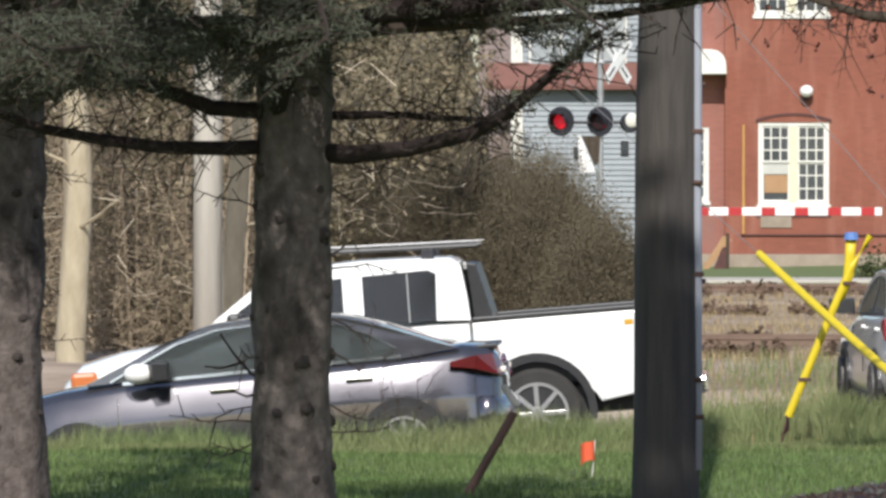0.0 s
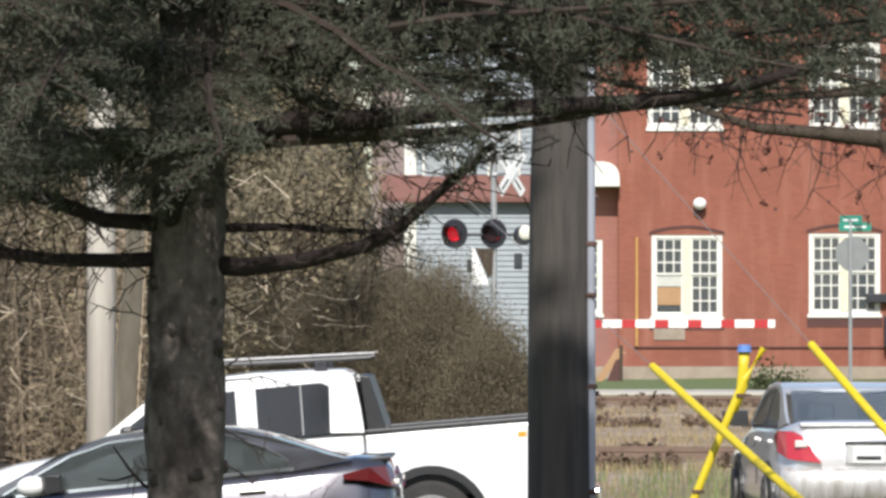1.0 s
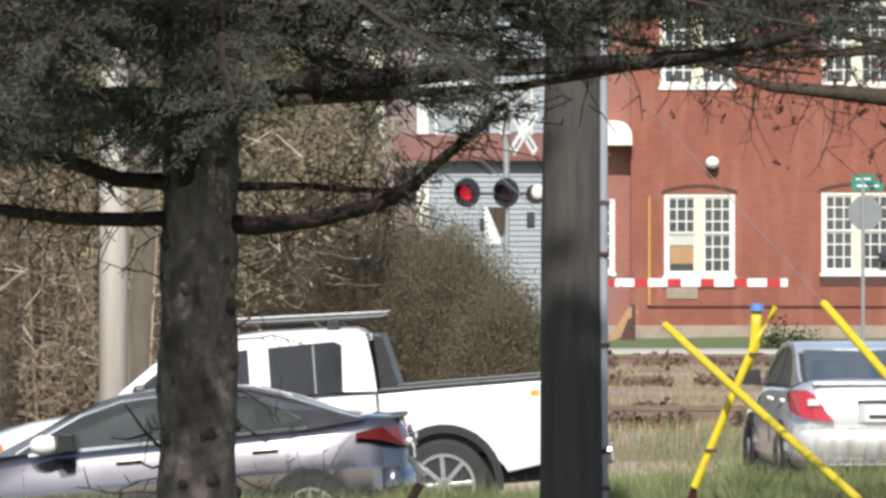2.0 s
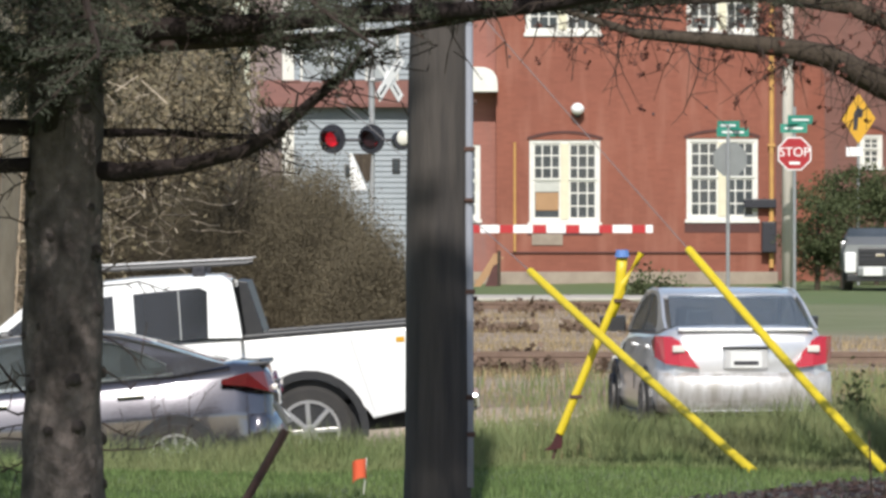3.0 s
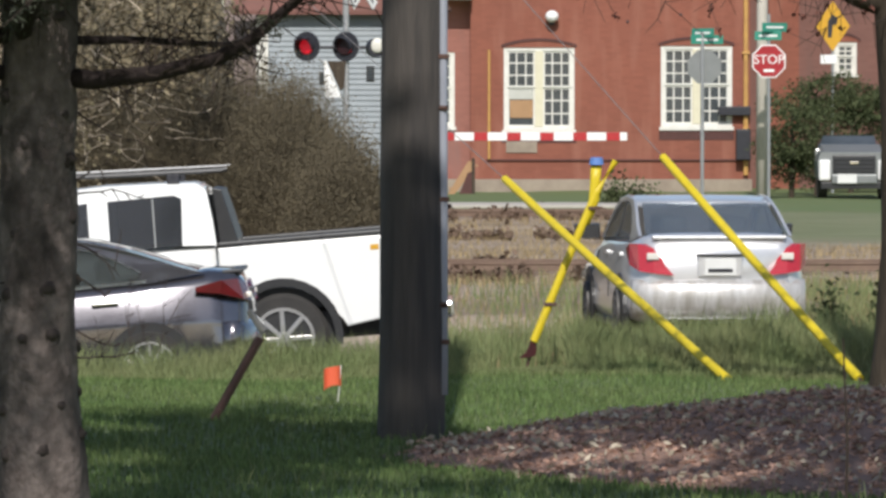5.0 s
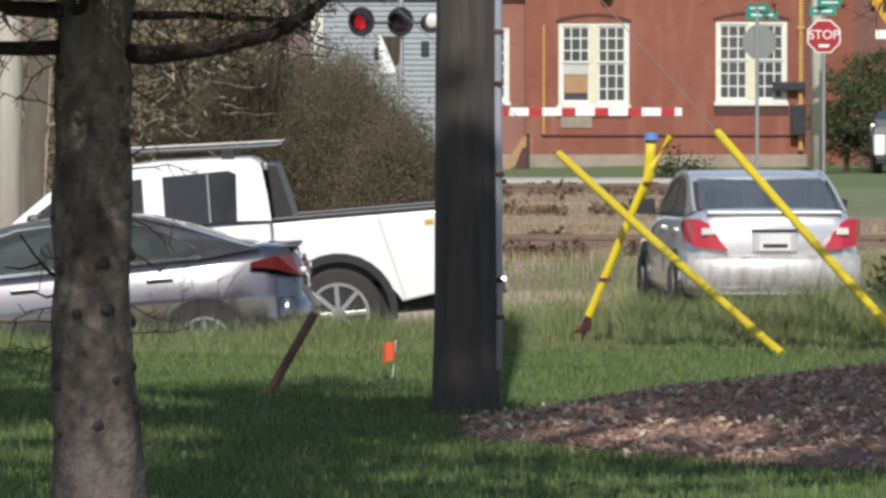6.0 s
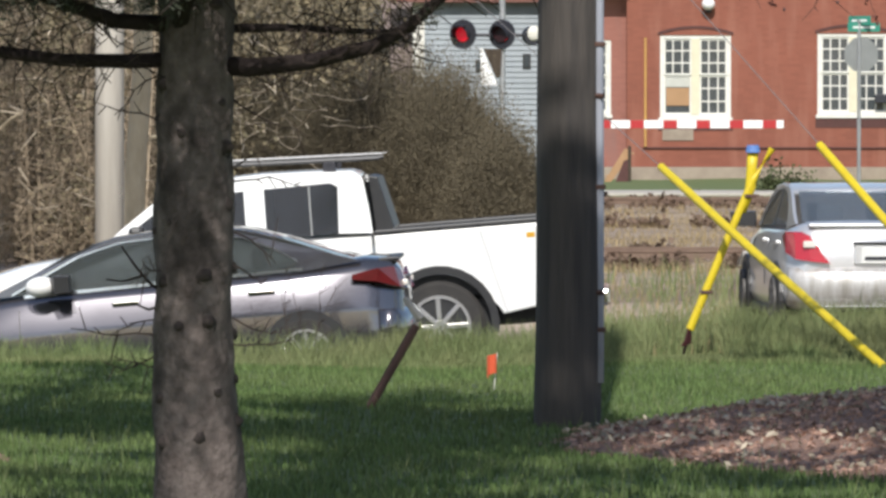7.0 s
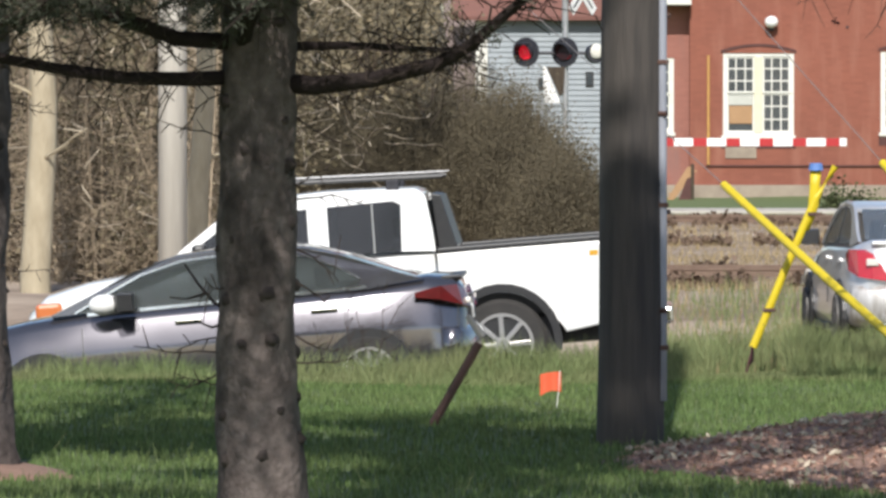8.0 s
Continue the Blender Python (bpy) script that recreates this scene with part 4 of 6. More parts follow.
def sedan(name, paint, label, pal, m):
    """A four-door saloon 4.65 m long, the origin on the ground under its middle."""
    ob = thing(name, label, "car", m)
    W = 0.89
    glass = M_CARGLASS if pal == "dark" else M_LIGHTGLASS
    st = [(-2.20, 0.42, 0.72, 0.98, 0.70, 0.62), (-2.12, 0.30, 0.76, 1.06, 0.79, 0.68), (-1.90, 0.24, 0.80, 1.09, 0.86, 0.70), (-1.3, 0.20, 0.82, 1.04, W, 0.74), (-0.6, 0.19, 0.82, 1.01, W, 0.76),
          (0.3, 0.19, 0.81, 1.0, W, 0.76), (0.9, 0.19, 0.80, 1.0, W, 0.74), (1.4, 0.20, 0.76, 0.96, 0.88, 0.70), (1.85, 0.22, 0.70, 0.89, 0.85, 0.64), (2.18, 0.26, 0.62, 0.77, 0.76, 0.54), (2.32, 0.36, 0.54, 0.62, 0.62, 0.40)]
    part("body", body_loft(st, True), paint, ob, smooth=True)
    def yf(x, z):
        k = (z - 1.0) / 0.45
        end = 0.04 * max(0, abs(x + 0.45) - 0.9)
        return 0.79 - (0.04 if pal == "dark" else 0.12) * k - end
    # side glass and pillars
    belt = lambda x: 0.995 + 0.012 * (0.9 - x)
    roofline = [(-1.86, 1.09), (-1.60, 1.16), (-1.25, 1.30), (-0.95, 1.39), (-0.70, 1.435), (-0.3, 1.445), (0.15, 1.405), (0.50, 1.31), (0.85, 1.15), (1.22, 1.0)]
    for sd in (1, -1):
        part("front_window", side_sheet([(-0.33, belt(-0.33)), (1.0, belt(1.0) + 0.004), (0.74, 1.13), (0.44, 1.27), (0.10, 1.36), (-0.33, 1.39)], yf, sd, 0.008), glass, ob, "dark side window")
        part("rear_window", side_sheet([(-1.34, belt(-1.34) + 0.03), (-0.41, belt(-0.41)), (-0.41, 1.378), (-0.70, 1.365), (-0.95, 1.31), (-1.20, 1.20), (-1.36, 1.10)], yf, sd, 0.008), glass, ob, "dark side window")
        part("centre_pillar", side_sheet([(-0.41, belt(-0.41)), (-0.33, belt(-0.33)), (-0.33, 1.377), (-0.41, 1.38)], yf, sd, 0.02, 0.004), M_BLACKTRIM, ob)
        part("roof_rail", side_sheet([(1.22, 0.99), (1.0, belt(1.0) + 0.004), (0.74, 1.13), (0.44, 1.27), (0.10, 1.36), (-0.37, 1.39), (-0.70, 1.37), (-0.95, 1.315), (-1.20, 1.20), (-1.36, 1.10), (-1.34, belt(-1.34) + 0.03), (-1.36, 1.01), (-1.88, 1.07)] + roofline[1:-1], yf, sd, 0.03, 0.006), paint, ob)
        part("window_trim", side_sheet([(-1.4, belt(-1.4) + 0.0), (0.9, belt(0.9) - 0.02), (0.9, belt(0.9) + 0.006), (-1.4, belt(-1.4) + 0.026)], lambda x, z: yf(x, z) + 0.012, sd, 0.01), M_CHROME if pal == "dark" else M_BLACKTRIM, ob)
        if pal == "dark":
            arc = [(1.0, 1.0), (0.74, 1.13), (0.44, 1.27), (0.10, 1.36), (-0.37, 1.388), (-0.70, 1.368), (-0.95, 1.313), (-1.20, 1.20), (-1.36, 1.10)]
            part("window_trim", side_sheet(arc + [(x, z + 0.016) for x, z in reversed(arc)], yf, sd, 0.01, 0.014), M_CHROME, ob, "bright chrome window trim")
        for x in (0.30, -0.82):
            hb = B()
            box(hb, x - 0.34, x - 0.12, sd * 0.842 - 0.022, sd * 0.842 + 0.022, 0.86, 0.895, 0.01)
            part("door_handle", hb, M_CHROME if pal == "dark" else M_SILVER, ob)
        for x in (0.95, -0.37, -1.25):
            gap = [(x - 0.004, 0.45), (x + 0.004, 0.45), (x + 0.004, 0.68), (x + 0.004, 0.88), (x - 0.004, 0.88), (x - 0.004, 0.68)]
            part("door_gap", side_sheet(gap, lambda x_, z: 0.885 - 0.28 * max(0, z - 0.68), sd, 0.01, 0.004), M_BLACKTRIM, ob)
        part("sill", box(B(), -0.98, 1.02, sd * 0.84 - 0.03, sd * 0.84 + 0.03, 0.16, 0.24, 0.015), M_BLACKTRIM, ob)
        for x in (1.30, -1.38):
            part("wheel_well", disc_y(x, sd * 0.862, 0.33, 0.375, 0.032), M_BLACKTRIM, ob, "dark wheel well")
            wheel(ob, x, sd * 0.90, 0.325, 0.2, 10, None if pal == "dark" else M_HUB)
        mr = B()
        loft(mr, [[(0.72, sd * 0.84, 1.04), (0.72, sd * 0.84, 1.10), (0.72, sd * 0.88, 1.10), (0.72, sd * 0.88, 1.04)], [(0.62, sd * 0.86, 0.99), (0.62, sd * 0.86, 1.15), (0.62, sd * 1.12, 1.14), (0.62, sd * 1.11, 1.0)],
                  [(0.50, sd * 0.88, 1.0), (0.50, sd * 0.88, 1.14), (0.50, sd * 1.11, 1.13), (0.50, sd * 1.10, 1.01)]])
        part("wing_mirror", mr, M_BLACKTRIM, ob, "folded black wing mirror" if pal == "dark" else "")
        # on the dark saloon the white colour paints the sun's glint on the cap
        cap = B()
        ball(cap, (0.74, sd * 0.975, 1.065), 0.13, 0.10, 0.085)
        part("mirror_cap", cap, M_WHITEARM if pal == "dark" else paint, ob, "rounded mirror cap; the dark saloon's is painted white as sun glint", True)
        hl = B()
        prism(hl, [(1.72, 0.72), (2.18, 0.62), (2.2, 0.54), (2.0, 0.56), (1.74, 0.66)], "y", min(sd * 0.70, sd * 0.868), max(sd * 0.70, sd * 0.868), 0.01)
        part("headlamp", hl, M_TAILW, ob)
    part("roof", loft(B(), [[(x, w * q, z + 0.012 * (1 - q * q)) for q in (-1, -0.6, -0.2, 0.2, 0.6, 1)] + [(x, w * q, z - 0.03) for q in (1, -1)]
                            for x, z, w in (((-1.26, 1.295, 0.70), (-0.95, 1.385, 0.695)) if pal == "dark" else ((-1.06, 1.36, 0.66), (-0.95, 1.385, 0.675))) + ((-0.70, 1.425, 0.69), (-0.3, 1.435, 0.69), (0.15, 1.405, 0.695), (0.34, 1.355, 0.70))]), paint, ob, smooth=True)
    part("windscreen", cross_sheet((1.20, 1.0), (0.33, 1.36), 0.74, 0.69, bow=0.04), glass, ob)
    top = (-1.24, 1.305) if pal == "dark" else (-1.04, 1.372)
    part("rear_screen", cross_sheet((-1.80, 1.085), top, 0.68, 0.66 if pal == "dark" else 0.62, bow=0.05, axis_out=-1), glass, ob, "tinted rear screen")
    car_interior(ob, (-1.0, -0.1), 0.72, 0.5, 1.24)
    part("parcel_shelf", box(B(), -1.75, -1.15, -0.62, 0.62, 1.05, 1.07, 0.005), M_SEAT, ob)
    # tail
    for sd in (1, -1):
        tl = B()
        up = 0.09 if pal == "dark" else 0.0
        loft(tl, [[(-1.80, sd * 0.872, 0.96), (-1.80, sd * 0.872, 0.92), (-1.80, sd * 0.80, 0.92), (-1.80, sd * 0.80, 0.96)], [(-2.02, sd * 0.868, 1.0), (-2.0, sd * 0.868, 0.80 + up), (-2.02, sd * 0.78, 0.80 + up), (-2.02, sd * 0.78, 1.0)],
                  [(-2.15, sd * 0.80, 1.0), (-2.19, sd * 0.79, 0.74 + up), (-2.12, sd * 0.7, 0.74 + up), (-2.1, sd * 0.7, 1.0)], [(-2.205, sd * 0.67, 0.96), (-2.25, sd * 0.65, 0.72 + up), (-2.18, sd * 0.60, 0.72 + up), (-2.17, sd * 0.60, 0.96)], [(-2.215, sd * 0.54, 0.80 + up), (-2.26, sd * 0.46, 0.70 + up), (-2.18, sd * 0.46, 0.70 + up), (-2.17, sd * 0.54, 0.80 + up)]])
        tl_ = part("tail_lamp", tl, M_TAIL if pal == "dark" else M_TAILRED, ob, "red wrap-round tail lamp")
        part("reversing_lamp", box(B(), -2.252, -2.17, min(sd * 0.60, sd * 0.72), max(sd * 0.60, sd * 0.72), *((0.84, 0.885) if pal == "dark" else (0.85, 0.915)), 0.008), M_TAILW, tl_, "clear lamp strip")
    rec = part("plate_recess", box(B(), -2.235, -2.19, -0.22, 0.22, 0.69, 0.885, 0.015), M_SILVER if pal != "dark" else M_BLACKTRIM, ob)
    part("garnish", box(B(), -2.255, -2.2, -0.23, 0.23, 0.885, 0.905, 0.006), M_BLACKTRIM, rec)
    pl = part("number_plate", box(B(), -2.248, -2.237, -0.155, 0.155, 0.70, 0.855, 0.004), M_PLATE, ob, "pale plate with dark bars")
    part("lettering_bar", box(B(), -2.253, -2.249, -0.12, 0.12, 0.73, 0.765), M_DARKMETAL, pl)
    bp = loft(B(), [[(x, s_, z) for x, z in ((-2.0, 0.30), (-2.22 + abs(s_) ** 3 * 0.2, 0.30), (-2.30 + abs(s_) ** 3 * 0.25, 0.40), (-2.31 + abs(s_) ** 3 * 0.27, 0.60), (-2.26 + abs(s_) ** 3 * 0.26, 0.655), (-2.0, 0.66))] for s_ in (-0.85, -0.78, -0.6, -0.3, 0, 0.3, 0.6, 0.78, 0.85)])
    part("rear_bumper", bp, paint if pal == "dark" else M_MUDDY, ob, "" if pal == "dark" else "silver bumper streaked with mud", True)
    part("bumper_lip", box(B(), -2.28, -2.1, -0.62, 0.62, 0.265, 0.30, 0.01), M_CHROME if pal != "dark" else M_BLACKTRIM, ob)
    part("lid_edge", box(B(), -2.19, -2.02, -0.66, 0.66, 1.045, 1.075, 0.008), M_BLACKTRIM if pal == "dark" else paint, ob)
    return ob


def pickup(m):
    ob = thing("pickup_truck", "white crew-cab pickup truck with roof bars, parked facing downhill", "pickup truck", m)
    st = [(-1.30, 0.48, 1.08, 1.36, 0.96, 0.88), (-0.9, 0.46, 1.08, 1.36, 0.98, 0.88), (0.2, 0.45, 1.08, 1.36, 0.98, 0.88), (1.0, 0.45, 1.08, 1.36, 0.98, 0.86), (1.35, 0.5, 1.06, 1.37, 0.99, 0.84), (2.0, 0.5, 1.02, 1.31, 0.98, 0.80), (2.4, 0.46, 0.98, 1.22, 0.93, 0.70), (2.58, 0.5, 0.90, 1.08, 0.84, 0.6)]
    part("cab_body", body_loft(st), M_TRUCK, ob, smooth=True)
    # open load bed
    for sd in (1, -1):
        bs = B()
        prism(bs, [(-1.33, 0.62), (-1.33, 1.33), (-3.30, 1.33), (-3.30, 0.62), (-2.49, 0.50), (-2.39, 0.68), (-2.23, 0.86), (-1.99, 0.95), (-1.77, 0.95), (-1.53, 0.86), (-1.39, 0.70), (-1.345, 0.50)], "y", min(sd * 0.90, sd * 0.98), max(sd * 0.90, sd * 0.98), 0.02)
        part("bed_side", bs, M_TRUCK, ob)
        part("bed_rail", box(B(), -3.30, -1.33, min(sd * 0.86, sd * 0.985), max(sd * 0.86, sd * 0.985), 1.335, 1.385, 0.015), M_BLACKTRIM, ob, "black bed rail cap")
        arc = [math.pi * (-0.06 + 1.12 * i / 16) for i in range(17)]
        fl = prism(B(), [(-1.88 + 0.565 * math.cos(q), 0.44 + 0.565 * math.sin(q)) for q in arc] + [(-1.88 + 0.49 * math.cos(q), 0.44 + 0.49 * math.sin(q)) for q in reversed(arc)],
                   "y", min(sd * 0.965, sd * 1.02), max(sd * 0.965, sd * 1.02))
        part("wheel_flare", fl, M_BLACKTRIM, ob, "black wheel arch flare")
        for x in (-1.88, 1.62):
            part("wheel_well", disc_y(x, sd * (0.86 if x < 0 else 0.962), 0.42, 0.50, 0.03), M_BLACKTRIM, ob, "dark wheel well")
            wheel(ob, x, sd * 1.0, 0.43, 0.27, 8)
        part("tail_lamp", box(B(), -3.325, -3.24, min(sd * 0.80, sd * 0.992), max(sd * 0.80, sd * 0.992), 0.98, 1.30, 0.02), M_TAIL, ob, "red tail lamp")
        part("sticker", box(B(), -2.84, -2.76, min(sd * 0.978, sd * 0.984), max(sd * 0.978, sd * 0.984), 1.20, 1.25, 0.002), M_SIGNYEL, ob, "yellow sticker")
        part("headlamp", box(B(), 2.24, 2.50, min(sd * 0.72, sd * 0.945), max(sd * 0.72, sd * 0.945), 1.0, 1.16, 0.04), M_AMBER, ob, "amber headlamp corner")
    part("tailgate", box(B(), -3.34, -3.29, -0.895, 0.895, 0.62, 1.37, 0.02), M_TRUCK, ob)
    part("bed_floor", box(B(), -3.28, -1.33, -0.89, 0.89, 0.66, 0.70), M_BLACKTRIM, ob)
    part("rear_bumper", box(B(), -3.50, -3.345, -0.92, 0.92, 0.50, 0.66, 0.03), M_CHROME, ob, "chrome rear bumper")
    part("chassis", box(B(), -3.2, 2.3, -0.5, 0.5, 0.38, 0.6, 0.02), M_BLACKTRIM, ob)
    def yf(x, z):
        return 0.93 - 0.12 * (z - 1.36) / 0.6
    for sd in (1, -1):
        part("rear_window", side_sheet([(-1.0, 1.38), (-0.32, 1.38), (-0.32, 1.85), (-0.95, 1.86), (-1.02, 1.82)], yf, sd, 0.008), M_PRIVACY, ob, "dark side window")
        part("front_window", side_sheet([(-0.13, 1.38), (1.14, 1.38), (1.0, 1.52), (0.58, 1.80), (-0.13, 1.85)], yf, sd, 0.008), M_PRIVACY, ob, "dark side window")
        for o in ([(-1.32, 1.36), (-1.0, 1.38), (-1.02, 1.82), (-0.95, 1.86), (-0.84, 1.97), (-1.18, 1.95), (-1.26, 1.88), (-1.30, 1.6)], [(-0.32, 1.38), (-0.13, 1.38), (-0.13, 1.85), (-0.32, 1.85)],
                  [(-0.95, 1.86), (-0.32, 1.85), (-0.13, 1.85), (0.58, 1.80), (0.60, 1.86), (0.30, 1.96), (-0.3, 1.985), (-0.84, 1.97)], [(0.58, 1.80), (1.0, 1.52), (1.14, 1.38), (1.30, 1.38), (1.06, 1.57), (0.72, 1.81), (0.60, 1.86)]):
            part("pillar", side_sheet(o, yf, sd, 0.05, 0.004), M_TRUCK, ob)
        part("window_post", side_sheet([(-0.752, 1.38), (-0.74, 1.38), (-0.74, 1.845), (-0.752, 1.845)], yf, sd, 0.01, 0.004), M_SIGNBACK, ob)
        mr = B()
        box(mr, 0.82, 0.96, min(sd * 1.0, sd * 1.2), max(sd * 1.0, sd * 1.2), 1.38, 1.60, 0.04)
        box(mr, 0.84, 0.92, min(sd * 0.9, sd * 1.02), max(sd * 0.9, sd * 1.02), 1.40, 1.46, 0.01)
        part("wing_mirror", mr, M_BLACKTRIM, ob)
        part("door_handle", box(B(), -0.9, -0.7, min(sd * 0.97, sd * 1.0), max(sd * 0.97, sd * 1.0), 1.18, 1.22, 0.01), M_TRUCK, ob)
        part("door_gap", box(B(), -0.16, -0.15, min(sd * 0.96, sd * 0.983), max(sd * 0.96, sd * 0.983), 0.6, 1.25), M_BLACKTRIM, ob)
    part("roof", loft(B(), [[(x, w * q, z + 0.03 * (1 - q * q)) for q in (-1, -0.6, -0.2, 0.2, 0.6, 1)] + [(x, w * q, z - 0.04) for q in (1, -1)]
                            for x, z, w in ((-1.24, 1.90, 0.80), (-1.15, 1.945, 0.80), (-0.8, 1.965, 0.80), (-0.3, 1.98, 0.80), (0.3, 1.955, 0.80), (0.62, 1.86, 0.81))]), M_TRUCK, ob, smooth=True)
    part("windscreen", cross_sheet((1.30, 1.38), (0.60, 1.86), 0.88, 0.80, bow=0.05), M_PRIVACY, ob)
    part("cab_back", cross_sheet((-1.30, 1.36), (-1.22, 1.92), 0.90, 0.81, bow=0.02, axis_out=-1), M_TRUCK, ob)
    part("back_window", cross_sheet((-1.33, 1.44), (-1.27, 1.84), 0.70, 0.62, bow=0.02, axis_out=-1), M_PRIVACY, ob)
    part("headache_rack", prism(B(), [(-1.345, 1.36), (-1.31, 1.90), (-1.40, 1.88), (-1.52, 1.40), (-1.50, 1.36)], "y", -0.74, 0.74, 0.01), M_BLACKTRIM, ob, "black rack behind the cab")
    car_interior(ob, (-0.95, 0.0), 0.8, 0.9, 1.70)
    for sd in (1, -1):
        part("roof_bar", tube(B(), [(-1.42, sd * 0.62, 2.055), (0.6, sd * 0.62, 2.12)], 0.02, 8), M_BLACKTRIM, ob, "black ladder rack bar")
        part("rod", tube(B(), [(-1.46, sd * 0.5, 2.095), (0.6, sd * 0.5, 2.16)], 0.0045, 6), M_STEEL, ob, "thin steel rod on the rack")
    for x in (-0.95, 0.1):
        ft = B()
        tube(ft, [(x, -0.70, 2.04), (x, 0.70, 2.04)], 0.022, 8)
        for sd in (1, -1):
            box(ft, x - 0.06, x + 0.06, sd * 0.66 - 0.03, sd * 0.66 + 0.03, 1.95, 2.06, 0.01)
        part("rack_foot", ft, M_DARKMETAL, ob)
    return ob


sedan("parked_sedan", M_SEDAN, "dark grey metallic saloon parked on the roadside, wet-looking paint", "dark", pose(-3.816, 52.695, -0.48, 0, 4.6, 180))
pickup(pose(-3.417, 60.543, -0.67, 0, 4.7, 180))
sedan("silver_car", M_SILVER, "silver saloon car seen from behind, muddy rear bumper", "silver", pose(2.284, 60.501, -0.13, 0, 0, 94.8) @ Matrix.Diagonal((1, 0.945, 0.965, 1)))


def far_pickup():
    ob = thing("parked_pickup", "dark pickup parked by the shrubs, white bumper and plate", "pickup truck", pose(9.114, 143.51, 0) @ Matrix.Diagonal((0.84, 1, 0.95, 1)))
    part("body", loft(B(), [[(x, y, z) for x, z in ((-0.95, 0.5), (-0.98, 0.9), (-0.9, 1.12), (0.9, 1.12), (0.98, 0.9), (0.95, 0.5))] for y in (0, 1.4)]), M_SIGNBACK, ob)
    part("bonnet", loft(B(), [[(x * k, y, z) for x, z in ((-0.92, 1.0), (-0.8, h), (0.8, h), (0.92, 1.0))] for y, h, k in ((0.02, 1.1, 1), (1.5, 1.3, 1))]), M_SIGNBACK, ob, "grey bonnet")
    part("grille", box(B(), -0.58, 0.58, -0.06, 0.05, 0.62, 1.05, 0.03), M_BLACKTRIM, ob, "black slatted grille")
    for z in (0.75, 0.85, 0.95):
        part("grille_bar", box(B(), -0.56, 0.56, -0.08, -0.061, z - 0.015, z + 0.015, 0.004), M_DARKMETAL, ob)
    part("badge", box(B(), -0.12, 0.12, -0.095, -0.081, 0.84, 0.9, 0.004), M_CHROME, ob)
    for s in (-1, 1):
        part("headlamp", box(B(), min(s * 0.64, s * 0.95), max(s * 0.64, s * 0.95), -0.08, 0.1, 0.44, 0.94, 0.05), M_WHITEARM, ob, "white corner panel")
        part("wheel", tube(B(), [(s * 0.95, 0.6, 0.38), (s * 0.7, 0.6, 0.38)], 0.38, 20), M_TYRE, ob)
    part("bumper", box(B(), -0.62, 0.62, -0.14, 0.05, 0.36, 0.60, 0.04), M_SIGNBACK, ob, "grey bumper")
    part("number_plate", box(B(), -0.46, 0.06, -0.165, -0.142, 0.38, 0.60, 0.006), M_PLATE, ob)
    part("valance", box(B(), -0.9, 0.9, -0.08, 0.1, 0.24, 0.41, 0.02), M_BLACKTRIM, ob)
    cb = B()
    loft(cb, [[(x * k, y, z) for x, z in ((-0.9, 1.2), (-0.72, h), (0.72, h), (0.9, 1.2))] for y, h, k in ((1.4, 1.22, 1), (2.0, 1.5, 0.97), (3.4, 1.52, 0.97))])
    part("cab", cb, M_PANE, ob, "dark glazed cab")
    part("cab_floor", box(B(), -0.95, 0.95, 1.41, 5.2, 0.5, 1.19, 0.03), M_SILVER, ob)


far_pickup()

# ---- poles, guys, markers ----
PX, PY = -0.257, 40.026


def near_pole():
    bm = B()
    pts, rad = [], []
    for k in range(40):
        z = -0.3 + k * 0.25
        pts.append((0.006 * z + 0.006 * math.sin(z * 2.1), 0, z))
        rad.append((0.215 - 0.0075 * z) * (1 + 0.02 * noise.noise(Vector((0, 0, z * 1.7)))))
    tube(bm, pts, rad, 24, wob=0.03)
    ob = solid("utility_pole", bm, M_POLE, "thick weathered brown-grey wooden utility pole", "pole", m=pose(PX, PY, 0), smooth=True)
    for k in range(7):
        z = 0.85 + 0.62 * k
        st = B()
        a_ = -0.5 + 0.3 * (k % 2)
        r = 0.2 - 0.0075 * z
        tube(st, [(r * math.cos(a_) + 0.006 * z, r * math.sin(a_), z), ((r + 0.06) * math.cos(a_) + 0.006 * z, (r + 0.06) * math.sin(a_), z)], 0.018, 6)
        part("step_bolt", st, M_RUSTY, ob, "rusty bolt stub")

    cd = B()
    tube(cd, [(0.205 - 0.0015 * z, -0.075, z) for z in np.linspace(0.28, 9.2, 12)], 0.03, 10)
    c = part("conduit", cd, M_CONDUIT, ob, "pale blue-grey cable conduit", True)
    for z in np.arange(0.6, 6.0, 0.9):
        part("strap", box(B(), 0.165 - 0.0015 * z, 0.245 - 0.0015 * z, -0.11, -0.05, z, z + 0.03, 0.004), M_RUSTY, c)


near_pole()


def far_poles():
    x, y = -5.298, 67.27
    bm = B()
    tube(bm, [(0, 0, -1.5), (0, 0, 4), (0, 0, 11.5)], [0.16, 0.15, 0.125], 18)
    solid("utility_pole", bm, M_GREYPOLE, "pale grey wooden utility pole at the wood's edge", "pole", m=pose(x, y, 0), smooth=True)
    return x, y


GX, GY = far_poles()


